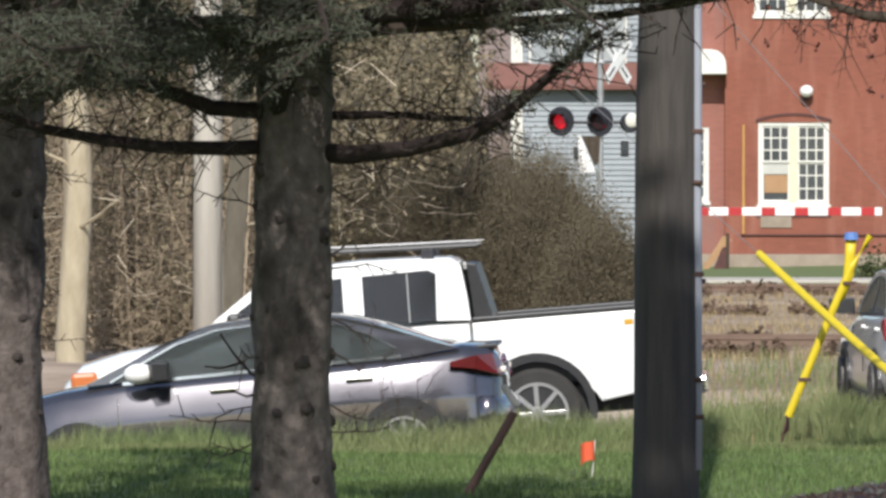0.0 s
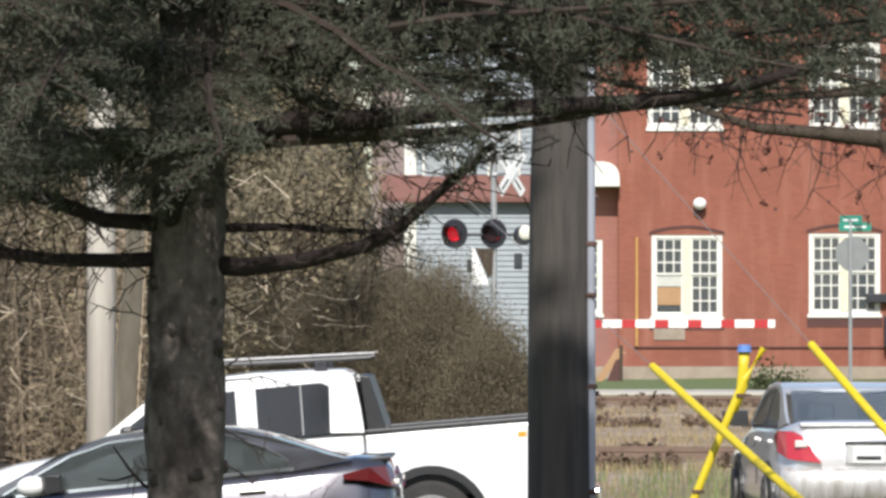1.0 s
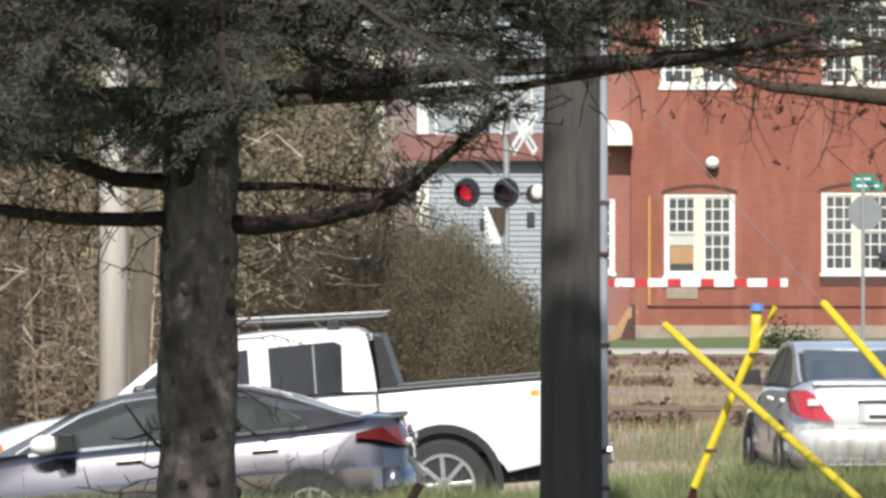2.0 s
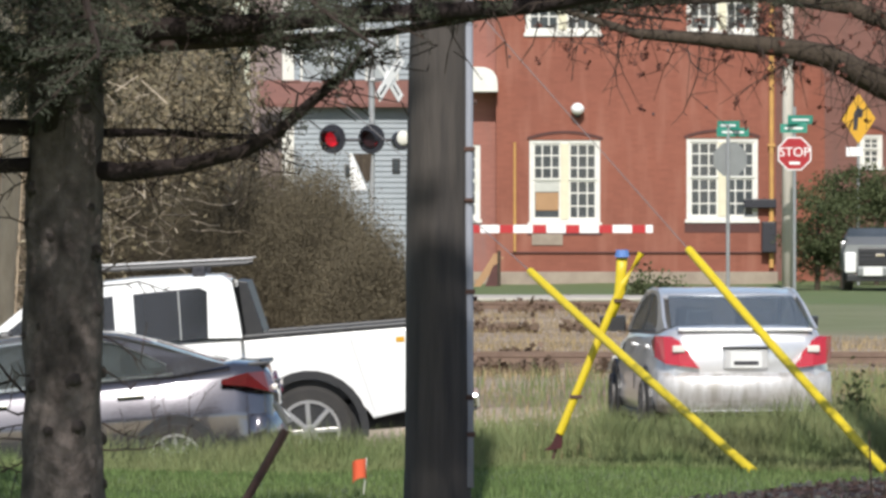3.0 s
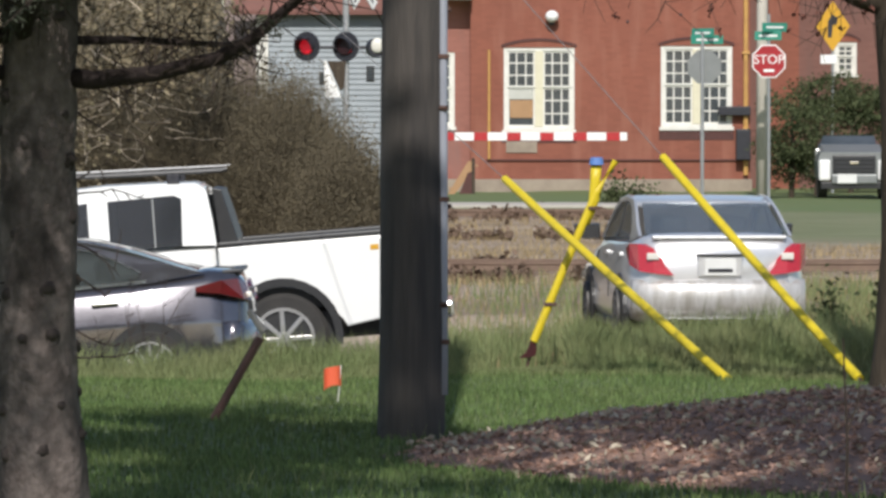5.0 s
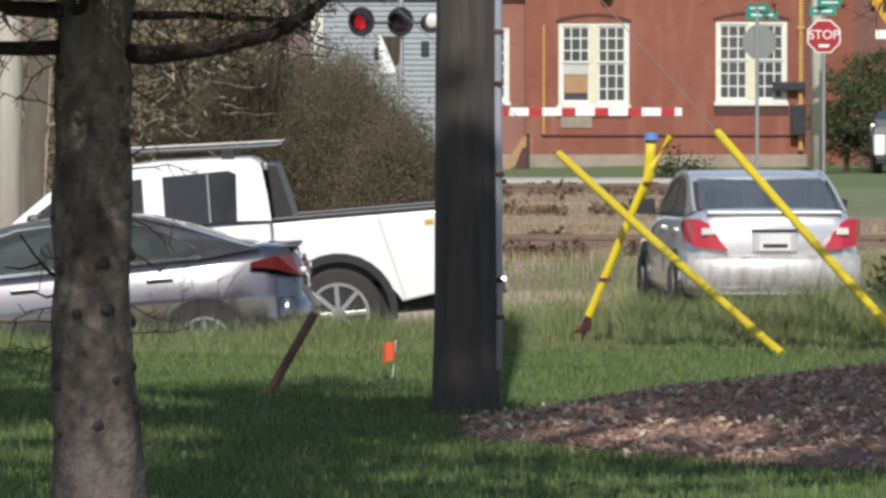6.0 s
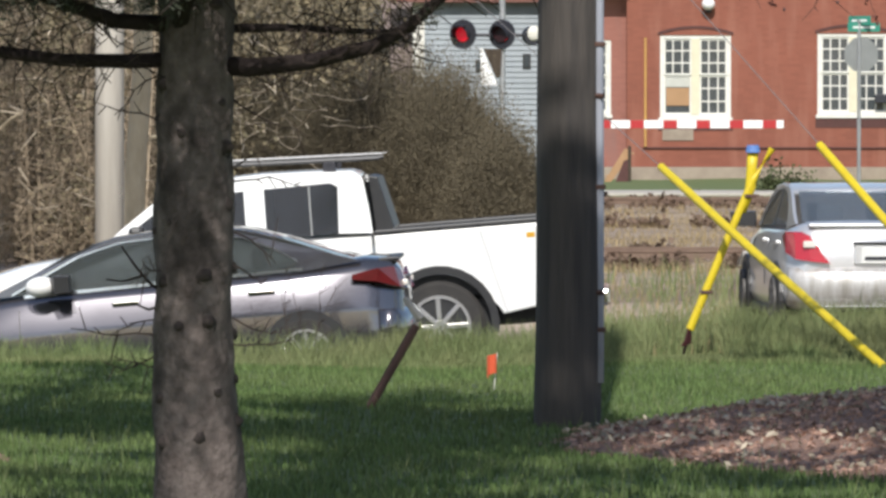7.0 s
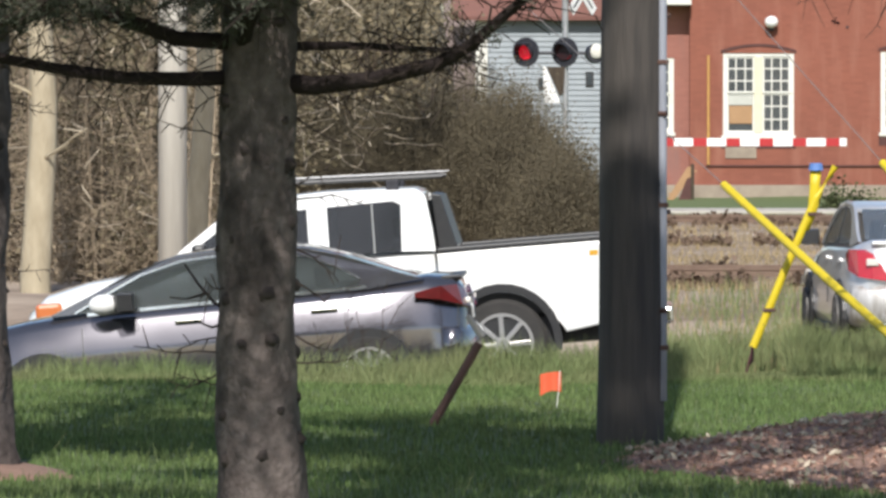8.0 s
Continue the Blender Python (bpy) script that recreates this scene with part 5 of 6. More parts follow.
def guy(a_, top, foot, label):
    """A guy wire from the far pole to its anchor, with a yellow guard on its lower part."""
    foot, top = Vector(foot), Vector(top)
    ob = thing("guy_wire", label, "guy wire", Matrix.Translation(foot))
    d = (top - foot)
    part("wire", tube(B(), [d * 0.0, d], 0.004, 6), M_WIRE, ob)
    u = d.normalized()
    gd = B()
    k = 14
    pts = [u * (0.02 + a_ * i / k) + Vector((0, 0, -0.012 * math.sin(math.pi * i / k))) for i in range(k + 1)]
    tube(gd, pts, [0.04] + [0.036] * (k - 1) + [0.034], 10)
    part("guard", gd, M_YELLOW, ob, "long yellow plastic guard")
    part("anchor_rod", tube(B(), [-u * 0.35, u * 0.05], 0.016, 8), M_RUSTY, ob)


guy(4.779, (GX, GY, 6.6), (2.122, 48.547, 0.0), "steel guy wire in a yellow plastic guard")
guy(3.808, (GX, GY, 10.074), (3.135, 48.547, 0.0), "steel guy wire in a yellow plastic guard")


def leaning_marker():
    """Two yellow posts that lean together, with a blue cap and a red shoe."""
    s = 0.00462
    ox, oy = 0.614, 51.798
    def P(u, v, dy=0.0):
        return (u - ox, dy, v)
    ob = thing("cable_marker", "leaning yellow cable marker posts with a blue cap", "marker post", pose(ox, oy, 0.0))
    a_ = P(0.67, 0.178)
    b_ = P(1.187, 1.407)
    part("post", tube(B(), [a_, P(0.929, 0.806), b_, P(1.34, 1.656)], [0.035, 0.034, 0.033, 0.03], 10), M_YELLOW, ob, "thin yellow post")
    cap = B()
    loft(cap, [[(x_ + w * math.cos(t), w * 0.6 * math.sin(t), z) for t in np.linspace(0, 2 * math.pi, 12, endpoint=False)] for x_, z, w in
               [(1.1 - ox, 1.13, 0.028), (1.164 - ox, 1.338, 0.045), (1.173 - ox, 1.499, 0.042), (1.183 - ox, 1.629, 0.045)]])
    part("flared_head", cap, M_YELLOW, ob, "flared yellow marker head", True)
    bl = B()
    tube(bl, [(1.183 - ox, 0, 1.624), (1.183 - ox, 0, 1.684)], [0.062, 0.05], 14)
    part("blue_cap", bl, M_BLUE, ob, "blue plastic cap")
    for v in (640, 470):
        t = (v - 386) / (706 - 386)
        x_ = 1.34 + (0.67 - 1.34) * t - ox
        z = 2.1 - (v - 290) * s
        part("clamp_band", box(B(), x_ - 0.05, x_ + 0.05, -0.045, 0.045, z - 0.015, z + 0.015, 0.005), M_RUSTY, ob)
    # a dark red ribbon tied to the foot, its loose end out to one side
    rb = prism(B(), [(0.022, 0.03), (-0.02, 0.03), (-0.04, -0.04), (-0.065, -0.085), (-0.11, -0.105), (-0.125, -0.122), (-0.04, -0.12), (0.02, -0.105), (0.036, -0.05)], "y", -0.006, 0.006, 0.003)
    ribbon = part("ribbon", rb, M_RIBBON, ob, "dark red ribbon fluttering at the foot")
    place = (0.05, -0.01, 0.165)
    ribbon.location = place
    part("anchor_rod", tube(B(), [(-0.02, 0.02, -0.12), a_], 0.012, 8), M_RUSTY, ob)
    return ribbon, place


RIBBON = leaning_marker()


def stick_and_flag():
    s = B()
    x0, y0 = -1.593, 41.932
    tube(s, [(-0.064, -0.01, -0.114), (0.322, 0.05, 0.568)], [0.03, 0.03], 8)
    ob = solid("leaning_stake", s, M_RUSTY, "rusty steel stake leaning out of the lawn", "stake", m=pose(x0, y0, 0))
    cp = B()
    tube(cp, [(0.318, 0.05, 0.561), (0.344, 0.05, 0.613), (0.247, 0.05, 0.748)], [0.026, 0.03, 0.02], 8)
    part("bent_top", cp, M_KERB, ob, "pale bent sheet top")
    f = thing("marker_flag", "small orange utility marker flag on a wire", "flag", pose(-0.787, 44.3, 0))
    part("wire_stem", tube(B(), [(-0.02, 0, -0.05), (0.0, 0, 0.13), (0.012, 0, 0.29)], 0.004, 6), M_WHITE, f)
    fl = B()
    loft(fl, [[(x, 0.014 * math.sin(x * 45), z - 0.12 * x * x * 10) for z in (0.145 - 0.01 * math.sin(x * 30), 0.215, 0.285)] +
              [(x, 0.014 * math.sin(x * 45) + 0.004, z - 0.12 * x * x * 10) for z in (0.285, 0.215, 0.145 - 0.01 * math.sin(x * 30))] for x in np.linspace(-0.135, 0.012, 10)])
    return part("cloth", fl, M_ORANGE, f, "orange plastic flag"), (0.008, 0, 0)


FLAG = stick_and_flag()


# ---- trees ----
def wander(p, d, length, n, bend, droop=0.0, up=0.0):
    pts = [Vector(p)]
    d = Vector(d).normalized()
    for i in range(n):
        d = (d + Vector(rng.normal(0, bend, 3)) + Vector((0, 0, -droop + up * i / n))).normalized()
        pts.append(pts[-1] + d * (length / n))
    return pts


def spruce(x, y, h, r, first, foliage_from, label, seed, own_limbs=(), dense=1.0, rad=4.0, thick=(11.2, 12.5), dapple=0.8):
    """A spruce: bumpy tapered trunk, drooping limbs and a crown of needle sprays."""
    global rng
    rng = np.random.default_rng(seed)
    ob = thing("spruce_tree", label, "tree", pose(x, y, 0))
    bm = B()
    pts, rr = [], []
    n = int(h / 0.12)
    for i in range(n + 1):
        z = -0.2 + (h + 0.2) * i / n
        pts.append((0.03 * math.sin(z * 1.1 + seed), 0.03 * math.cos(z * 0.9), z))
        rr.append((r * (1 - z / h) ** 0.8 + 0.01) * (1 + 0.5 * math.exp(-max(z, 0) / 0.35)) * (1 + 0.07 * noise.noise(Vector((seed, 0, z * 3)))))
    tube(bm, pts, rr, 26, wob=0.2)
    part("trunk", bm, M_BARK, ob, smooth=True)
    # stubs of old branches, in whorls up the bare trunk
    krng = np.random.default_rng(seed + 50)
    z = 0.7
    while z < min(h, 3.6):
        t0 = krng.uniform(0, 6.28)
        for k in range(5):
            t_, zk = t0 + k * 1.257 + krng.normal(0, 0.25), z + krng.normal(0, 0.05)
            q = (r * (1 - zk / h) ** 0.8 + 0.01) * (1 + 0.5 * math.exp(-zk / 0.35)) * 0.97
            c, s = math.cos(t_), math.sin(t_)
            w_ = krng.uniform(0.011, 0.03)
            cx, cy = 0.03 * math.sin(zk * 1.1 + seed), 0.03 * math.cos(zk * 0.9)
            kb = B()
            tube(kb, [(cx + c * q * 0.8, cy + s * q * 0.8, zk), (cx + c * q, cy + s * q, zk + 0.003), (cx + c * (q + 0.007), cy + s * (q + 0.007), zk - 0.002), (cx + c * (q + krng.uniform(0.009, 0.026)), cy + s * (q + 0.012), zk - 0.012)], [w_ * 1.5, w_ * 1.35, w_, w_ * 0.3], 9, wob=0.5)
            part("branch_stub", kb, M_KNOT, ob, "dark stub of a shed branch", True)
        z += krng.uniform(0.2, 0.36)
    # thin dead twigs left on the bare trunk
    keep_rng, rng = rng, krng
    for k in range(16):
        zk, sd = krng.uniform(0.95, 2.3), krng.choice((-1, 1))
        q = r * (1 - zk / h) ** 0.8 * 0.9
        pl = wander((sd * q, krng.uniform(-0.05, 0.05), zk), (sd, krng.normal(0, 0.5), krng.normal(0.1, 0.4)), krng.uniform(0.12, 0.42), 6, 0.2)
        tb = tube(B(), pl, [0.0045, 0.004, 0.0036, 0.0032, 0.0028, 0.0024, 0.002], 5)
        for j in range(2, 6):
            e_ = pl[j] + Vector((sd * 0.03, krng.normal(0, 0.03), krng.normal(0, 0.06)))
            tube(tb, [pl[j], pl[j].lerp(e_, 0.5), e_], [0.003, 0.0026, 0.002], 5)
        part("dead_twig", tb, M_TWIG, ob, "thin dead twig")
    rng = keep_rng
    limbs = []
    for pl, r0, r1 in own_limbs:
        bm = B()
        k = len(pl)
        tube(bm, pl, [r0 + (r1 - r0) * i / (k - 1) for i in range(k)], 8, wob=0.12)
        part("limb", bm, M_LIMB, ob, "dark bare drooping limb", True)
        limbs.append([Vector(p) for p in pl])
    q0, q1 = [], []
    for pl, r0, r1 in own_limbs:
        if r0 < 0.012:
            continue
        for a_, b_ in zip(pl[1:], pl[2:]):
            a_, b_ = Vector(a_), Vector(b_)
            for _ in range(16):
                q = a_.lerp(b_, rng.uniform())
                for p, w in zip(*(lambda s: (s, s[1:]))(wander(q, (rng.normal(), rng.normal(), rng.normal(0.1, 0.5)), rng.uniform(0.1, 0.34), 3, 0.3))):
                    q0.append(p), q1.append(w)
                    if rng.uniform() < 0.6:
                        q0.append(w), q1.append(w + Vector(rng.normal(0, 0.05, 3)))
    if q0:
        v, f = sticks(np.array(q0), np.array(q1), 0.0038, 0.002)
        tw = raw("twig_spray", v, f, M_TWIG)
        tw.parent = ob
        tagged(tw, kind="stuff")
    zs = np.arange(first, h - 0.4, 0.32)
    for z in zs:
        for j in range(10 if z < 4.6 else 8):
            ln = max(0.35, rad * (1 - z / h) ** 0.45 * rng.uniform(0.7, 1.05))
            p0 = (0.03 * math.sin(z * 1.1 + seed), 0.03 * math.cos(z * 0.9), z)
            for _ in range(12):
                t = rng.uniform(0, 2 * math.pi)
                pl = wander(p0, (math.cos(t), math.sin(t), 0.05), ln, 7, 0.07, 0.10, 0.17)
                if min(p.z - 0.22 * float(sstep(0.1, 0.5, p.x)) - 0.2 * float(sstep(0.9, 2.2, p.x)) for p in pl) > foliage_from - 0.05:
                    break
            else:
                continue
            k = len(pl)
            part("limb", tube(B(), pl, [max(0.006, 0.03 * (1 - i / k) * min(1, ln / 2)) for i in range(k)], 5, cap=False), M_TWIG, ob)
            limbs.append(pl)
    p0, p1, near_c, far_c = [], [], [], []
    for pl in limbs:
        for i in range(1, len(pl)):
            a_, b_ = pl[i - 1], pl[i]
            if max(a_.z, b_.z) < foliage_from:
                continue
            near = (a_.z + b_.z) / 2 < 4.6
            mid = (a_.z + b_.z) / 2
            # unseen upper crown is thickened or thinned to shape the shade on the lawn
            if near:
                sprays = int((15 if mid > 2.9 else 9) * dense)
            elif thick[0] < mid < thick[1]:
                sprays = 16
            else:
                sprays = int(rng.uniform() + (dapple if mid < thick[0] else 0.2))
            for _ in range(sprays):
                q = a_.lerp(b_, rng.uniform())
                side = (b_ - a_).cross(Vector((0, 0, 1))).normalized() * rng.choice((-1, 1))
                d = (side * rng.uniform(0.5, 1) + (b_ - a_).normalized() * 0.5 + Vector((0, 0, rng.uniform(-0.8, 0.2)))).normalized()
                ln = rng.uniform(0.15, 0.42)
                e_ = q + d * ln
                low = foliage_from - 0.12 + 0.36 * float(sstep(0.0, 0.35, e_.x)) + 0.2 * float(sstep(0.9, 2.2, e_.x))
                if e_.z < low + 0.1 * noise.noise(e_ * 5) and (rng.uniform() > 0.16 or e_.z < foliage_from - 0.25 or e_.x > 1.15):
                    continue
                if near:
                    p0.append(q), p1.append(e_)
                (near_c if near else far_c).append((q, e_))
    if p0:
        v, f = sticks(np.array(p0), np.array(p1), 0.004, 0.002)
        tw = raw("twig_spray", v, f, M_TWIG)
        tw.parent = ob
        tagged(tw, kind="stuff")
    V, F, o = [], [], 0
    for cs, cnt, size, asp in ((near_c, 46, 0.018, 0.16), (far_c, 6, 0.135, 0.32)):
        if not cs:
            continue
        ar = np.array([[tuple(q), tuple(e_)] for q, e_ in cs])
        a0, a1 = np.repeat(ar[:, 0], cnt, 0), np.repeat(ar[:, 1], cnt, 0)
        c = a0 + (a1 - a0) * rng.uniform(0.05, 1.05, (len(a0), 1)) + rng.normal(0, 0.016, a0.shape)
        v, f = leaves(c, size, asp)
        V.append(v), F.append(f + o)
        o += len(v)
    nd = raw("crown", np.concatenate(V), np.concatenate(F), M_NEEDLE)
    nd.parent = ob
    tagged(nd, "dark green drooping needle sprays")
    return ob


TX, TY = -1.675, 26.011


def limb_pts(points, dy):
    """Points (x, z) in the trunk's plane, drawn towards or away from the viewer by dy at the tip, kept on their lines of sight."""
    out = []
    for i, (u, v) in enumerate(points):
        d = dy * i / (len(points) - 1)
        k = (TY + d) / TY
        out.append((u * k - TX, d, 2.1 + (v - 2.1) * k))
    return out


spruce(TX, TY, 16.5, 0.16, 2.7, 2.42, "dark spruce with knotted grey-brown trunk and drooping limbs", 3, [
    (limb_pts([(TX, 2.228), (-1.471, 2.207), (-1.216, 2.235), (-0.96, 2.297), (-0.821, 2.374), (-0.659, 2.518), (-0.52, 2.634), (-0.445, 2.708)], -0.5), 0.042, 0.014),
    (limb_pts([(TX, 2.251), (-1.958, 2.235), (-2.236, 2.239), (-2.492, 2.272), (-2.747, 2.32), (-3.025, 2.425)], -0.4), 0.034, 0.018),
    (limb_pts([(-1.772, 2.332), (-1.738, 2.471), (-1.656, 2.634), (-1.622, 2.819), (-1.598, 3.144)], -1.2), 0.036, 0.018),
    (limb_pts([(TX, 2.378), (-2.028, 2.402), (-2.352, 2.518), (-2.584, 2.657), (-2.793, 2.773), (-2.909, 2.935), (-3.0, 3.1)], -1.3), 0.036, 0.016),
    (limb_pts([(TX, 2.367), (-1.355, 2.374), (-1.053, 2.36), (-0.844, 2.351)], 0.5), 0.022, 0.008),
    (limb_pts([(TX, 2.68), (-1.308, 2.796), (-0.891, 2.819), (-0.52, 2.856), (-0.102, 2.872), (0.269, 2.895), (0.64, 2.965), (0.98, 3.06)], -1.7), 0.05, 0.02),
    *[(limb_pts([(TX, z0)] + [(TX + 3.1 * q, z0 + 0.16 * q - 0.12 * math.sin(3.1 * q) + 0.03 * math.sin(9 * q + z0 * 7)) for q in (0.15, 0.3, 0.45, 0.6, 0.75, 0.9, 1.0)], dy), 0.0115, 0.006)
      for z0, dy in ((3.07, 0.6), (3.15, -1.6), (3.24, 0.2), (3.31, -0.9), (3.40, -0.3))],
    (limb_pts([(-1.796, 1.269), (-1.877, 1.316), (-1.935, 1.381), (-2, 1.474)], -0.1), 0.009, 0.004),
    (limb_pts([(-1.912, 1.353), (-1.993, 1.33), (-2.062, 1.339)], -0.1), 0.006, 0.003),
    (limb_pts([(-1.796, 1.242), (-1.888, 1.214), (-1.958, 1.242)], -0.1), 0.008, 0.003),
    ])
spruce(-4.017, 36.438, 11.0, 0.2, 2.8, 2.75, "spruce trunk standing in a mulched ring", 11, dense=1.7, rad=2.5, thick=(4.6, 4.6))
# last spruce is added out of view to cast shade on lawn and mulch
spruce(2.5, 27.0, 16.5, 0.17, 6.0, 5.8, "unseen added spruce whose crown shades the lawn and mulch", 17, dense=1.0, rad=3.8, thick=(10.0, 11.6), dapple=1.5)


def bare_tree():
    """A leafless tree with a heavy limb over the street, its twigs hung with seed cones."""
    global rng
    rng = np.random.default_rng(21)
    x0, y0 = 3.346, 45.968
    ob = thing("bare_tree", "leafless brown tree with long low limbs and small cones", "tree", pose(x0, y0, 0))
    bm = B()
    pts = [(0, 0, -0.2 + 0.3 * i) for i in range(36)]
    tube(bm, [(0.05 * math.sin(p[2]) - 0.03 * p[2], 0.04 * math.cos(p[2] * 1.3), p[2]) for p in pts], [0.27 * (1 - i / 44) * (1 + 0.4 * math.exp(-i / 1.5)) for i in range(36)], 18, wob=0.12)
    part("trunk", bm, M_BARK2, ob, smooth=True)
    p0, p1, rr, cones = [], [], [], []
    main = [[(0, 0, 2.797), (2.936 - x0, -0.1, 2.928), (2.526 - x0, -0.3, 3.125), (2.198 - x0, -0.4, 3.19), (1.706 - x0, -0.5, 3.24), (1.132 - x0, -0.6, 3.285), (0.599 - x0, -0.7, 3.453)],
            [(0, 0, 3.043), (3.1 - x0, 0, 3.33), (2.69 - x0, 0, 3.494), (2.075 - x0, 0.1, 3.576), (1.296 - x0, 0.2, 3.535), (0.722 - x0, 0.3, 3.474)],
            [(0, 0, 3.33), (2.854 - x0, 0.2, 3.822), (2.116 - x0, 0.4, 4.027), (1.296 - x0, 0.5, 4.109), (0.476 - x0, 0.6, 4.273)]]
    for j in range(5):
        t = rng.uniform(0, 2 * math.pi)
        main.append([tuple(p) for p in wander((-0.03 * (7 + 0.7 * j), 0, 7 + 0.7 * j), (math.cos(t), math.sin(t), 0.5), 2.6, 6, 0.12)])
    for j, pl in enumerate(main):
        bm = B()
        k = len(pl)
        r0 = 0.125 if j == 0 else 0.085 if j < 2 else 0.06
        tube(bm, pl, [r0 * (1 - 0.85 * i / (k - 1)) for i in range(k)], 8, wob=0.1)
        part("limb", bm, M_BARK2, ob, "bare limb", True)
        for i in range(1, k):
            a_, b_ = Vector(pl[i - 1]), Vector(pl[i])
            for _ in range(9):
                q = a_.lerp(b_, rng.uniform())
                tw = wander(q, (rng.normal(), rng.normal(), rng.normal(0.1, 0.7)), rng.uniform(0.25, 0.65), 4, 0.25, 0.12)
                for w0, w1 in zip(tw, tw[1:]):
                    p0.append(w0), p1.append(w1), rr.append(0.006)
                    for _ in range(2):
                        e_ = w1 + Vector(rng.normal(0, 0.12, 3)) + Vector((0, 0, -0.06))
                        p0.append(w1), p1.append(e_), rr.append(0.0035)
                        if rng.uniform() < 0.22:
                            cones.append(e_)
    v, f = sticks(np.array(p0), np.array(p1), np.array(rr), np.array(rr) * 0.6)
    tw = raw("twig_spray", v, f, M_TWIG)
    tw.parent = ob
    tagged(tw, kind="stuff")
    c = np.repeat(np.array(cones), 6, axis=0)
    c = c + rng.normal(0, 0.012, c.shape)
    v, f = leaves(c, 0.02, 0.7)
    cn = raw("cone_litter", v, f, M_CONE)
    cn.parent = ob
    tagged(cn, kind="stuff")


bare_tree()


# ---- wood, thicket and bushes behind the road ----
def twig_bush(name, label, cx, cy, rx, ry, h, n, mat, r, z0=0.0, leaf=None, leaf_size=0.05, leaf_n=0):
    t = rng.uniform(0, 2 * math.pi, n)
    q = np.sqrt(rng.uniform(0, 1, n))
    bx, by = np.cos(t) * q * rx * 0.7, np.sin(t) * q * ry * 0.7
    hh = h * (1 - 0.55 * q ** 2) * rng.uniform(0.45, 1.0, n)
    ex, ey = bx * rng.uniform(1.0, 1.45, n) + rng.normal(0, 0.08, n), by * 1.3 + rng.normal(0, 0.08, n)
    p0 = np.stack([bx, by, np.zeros(n)], 1)
    pm = np.stack([(bx + ex) / 2 + rng.normal(0, 0.07, n), (by + ey) / 2 + rng.normal(0, 0.07, n), hh * 0.6], 1)
    p1 = np.stack([ex, ey, hh], 1)
    k = 3
    ps = np.repeat(pm, k, 0) + (np.repeat(p1, k, 0) - np.repeat(pm, k, 0)) * rng.uniform(0, 1, (n * k, 1))
    pe = ps + rng.normal(0, 0.13, (n * k, 3)) + np.array([0, 0, 0.1])
    V, F, o = [], [], 0
    for a_, b_, ra, rb in ((p0, pm, r, r * 0.8), (pm, p1, r * 0.8, r * 0.4), (ps, pe, r * 0.5, r * 0.3)):
        v, f = sticks(a_, b_, ra, rb)
        V.append(v), F.append(f + o)
        o += len(v)
    ob = raw(name, np.concatenate(V), np.concatenate(F), mat)
    ob.matrix_basis = pose(cx, cy, z0)
    tagged(ob, label, "bush")
    if leaf is not None:
        sel = rng.integers(0, n * k, leaf_n)
        c = pe[sel] + rng.normal(0, 0.06, (leaf_n, 3))
        v, f = leaves(c, leaf_size, 0.5)
        lf = raw("foliage", v, f, leaf)
        lf.parent = ob
    return ob


rng = np.random.default_rng(5)
for u, s, w, h, n in ((400, .0074, 1.9, 3.0, 4200), (500, .0072, 1.2, 2.75, 3000), (590, .0070, 0.75, 2.0, 1500), (250, .0080, 1.9, 3.1, 2600), (110, .0080, 1.7, 3.0, 2200), (650, .0072, 0.4, 1.15, 500)):
    twig_bush("bare_bush", "dense leafless olive-brown bush", (u - 784) * s, s * 11211.722, w, w, h, n, M_BUSHTWIG, 0.004, -0.1, M_BUSHLEAF, 0.017, n * 24)


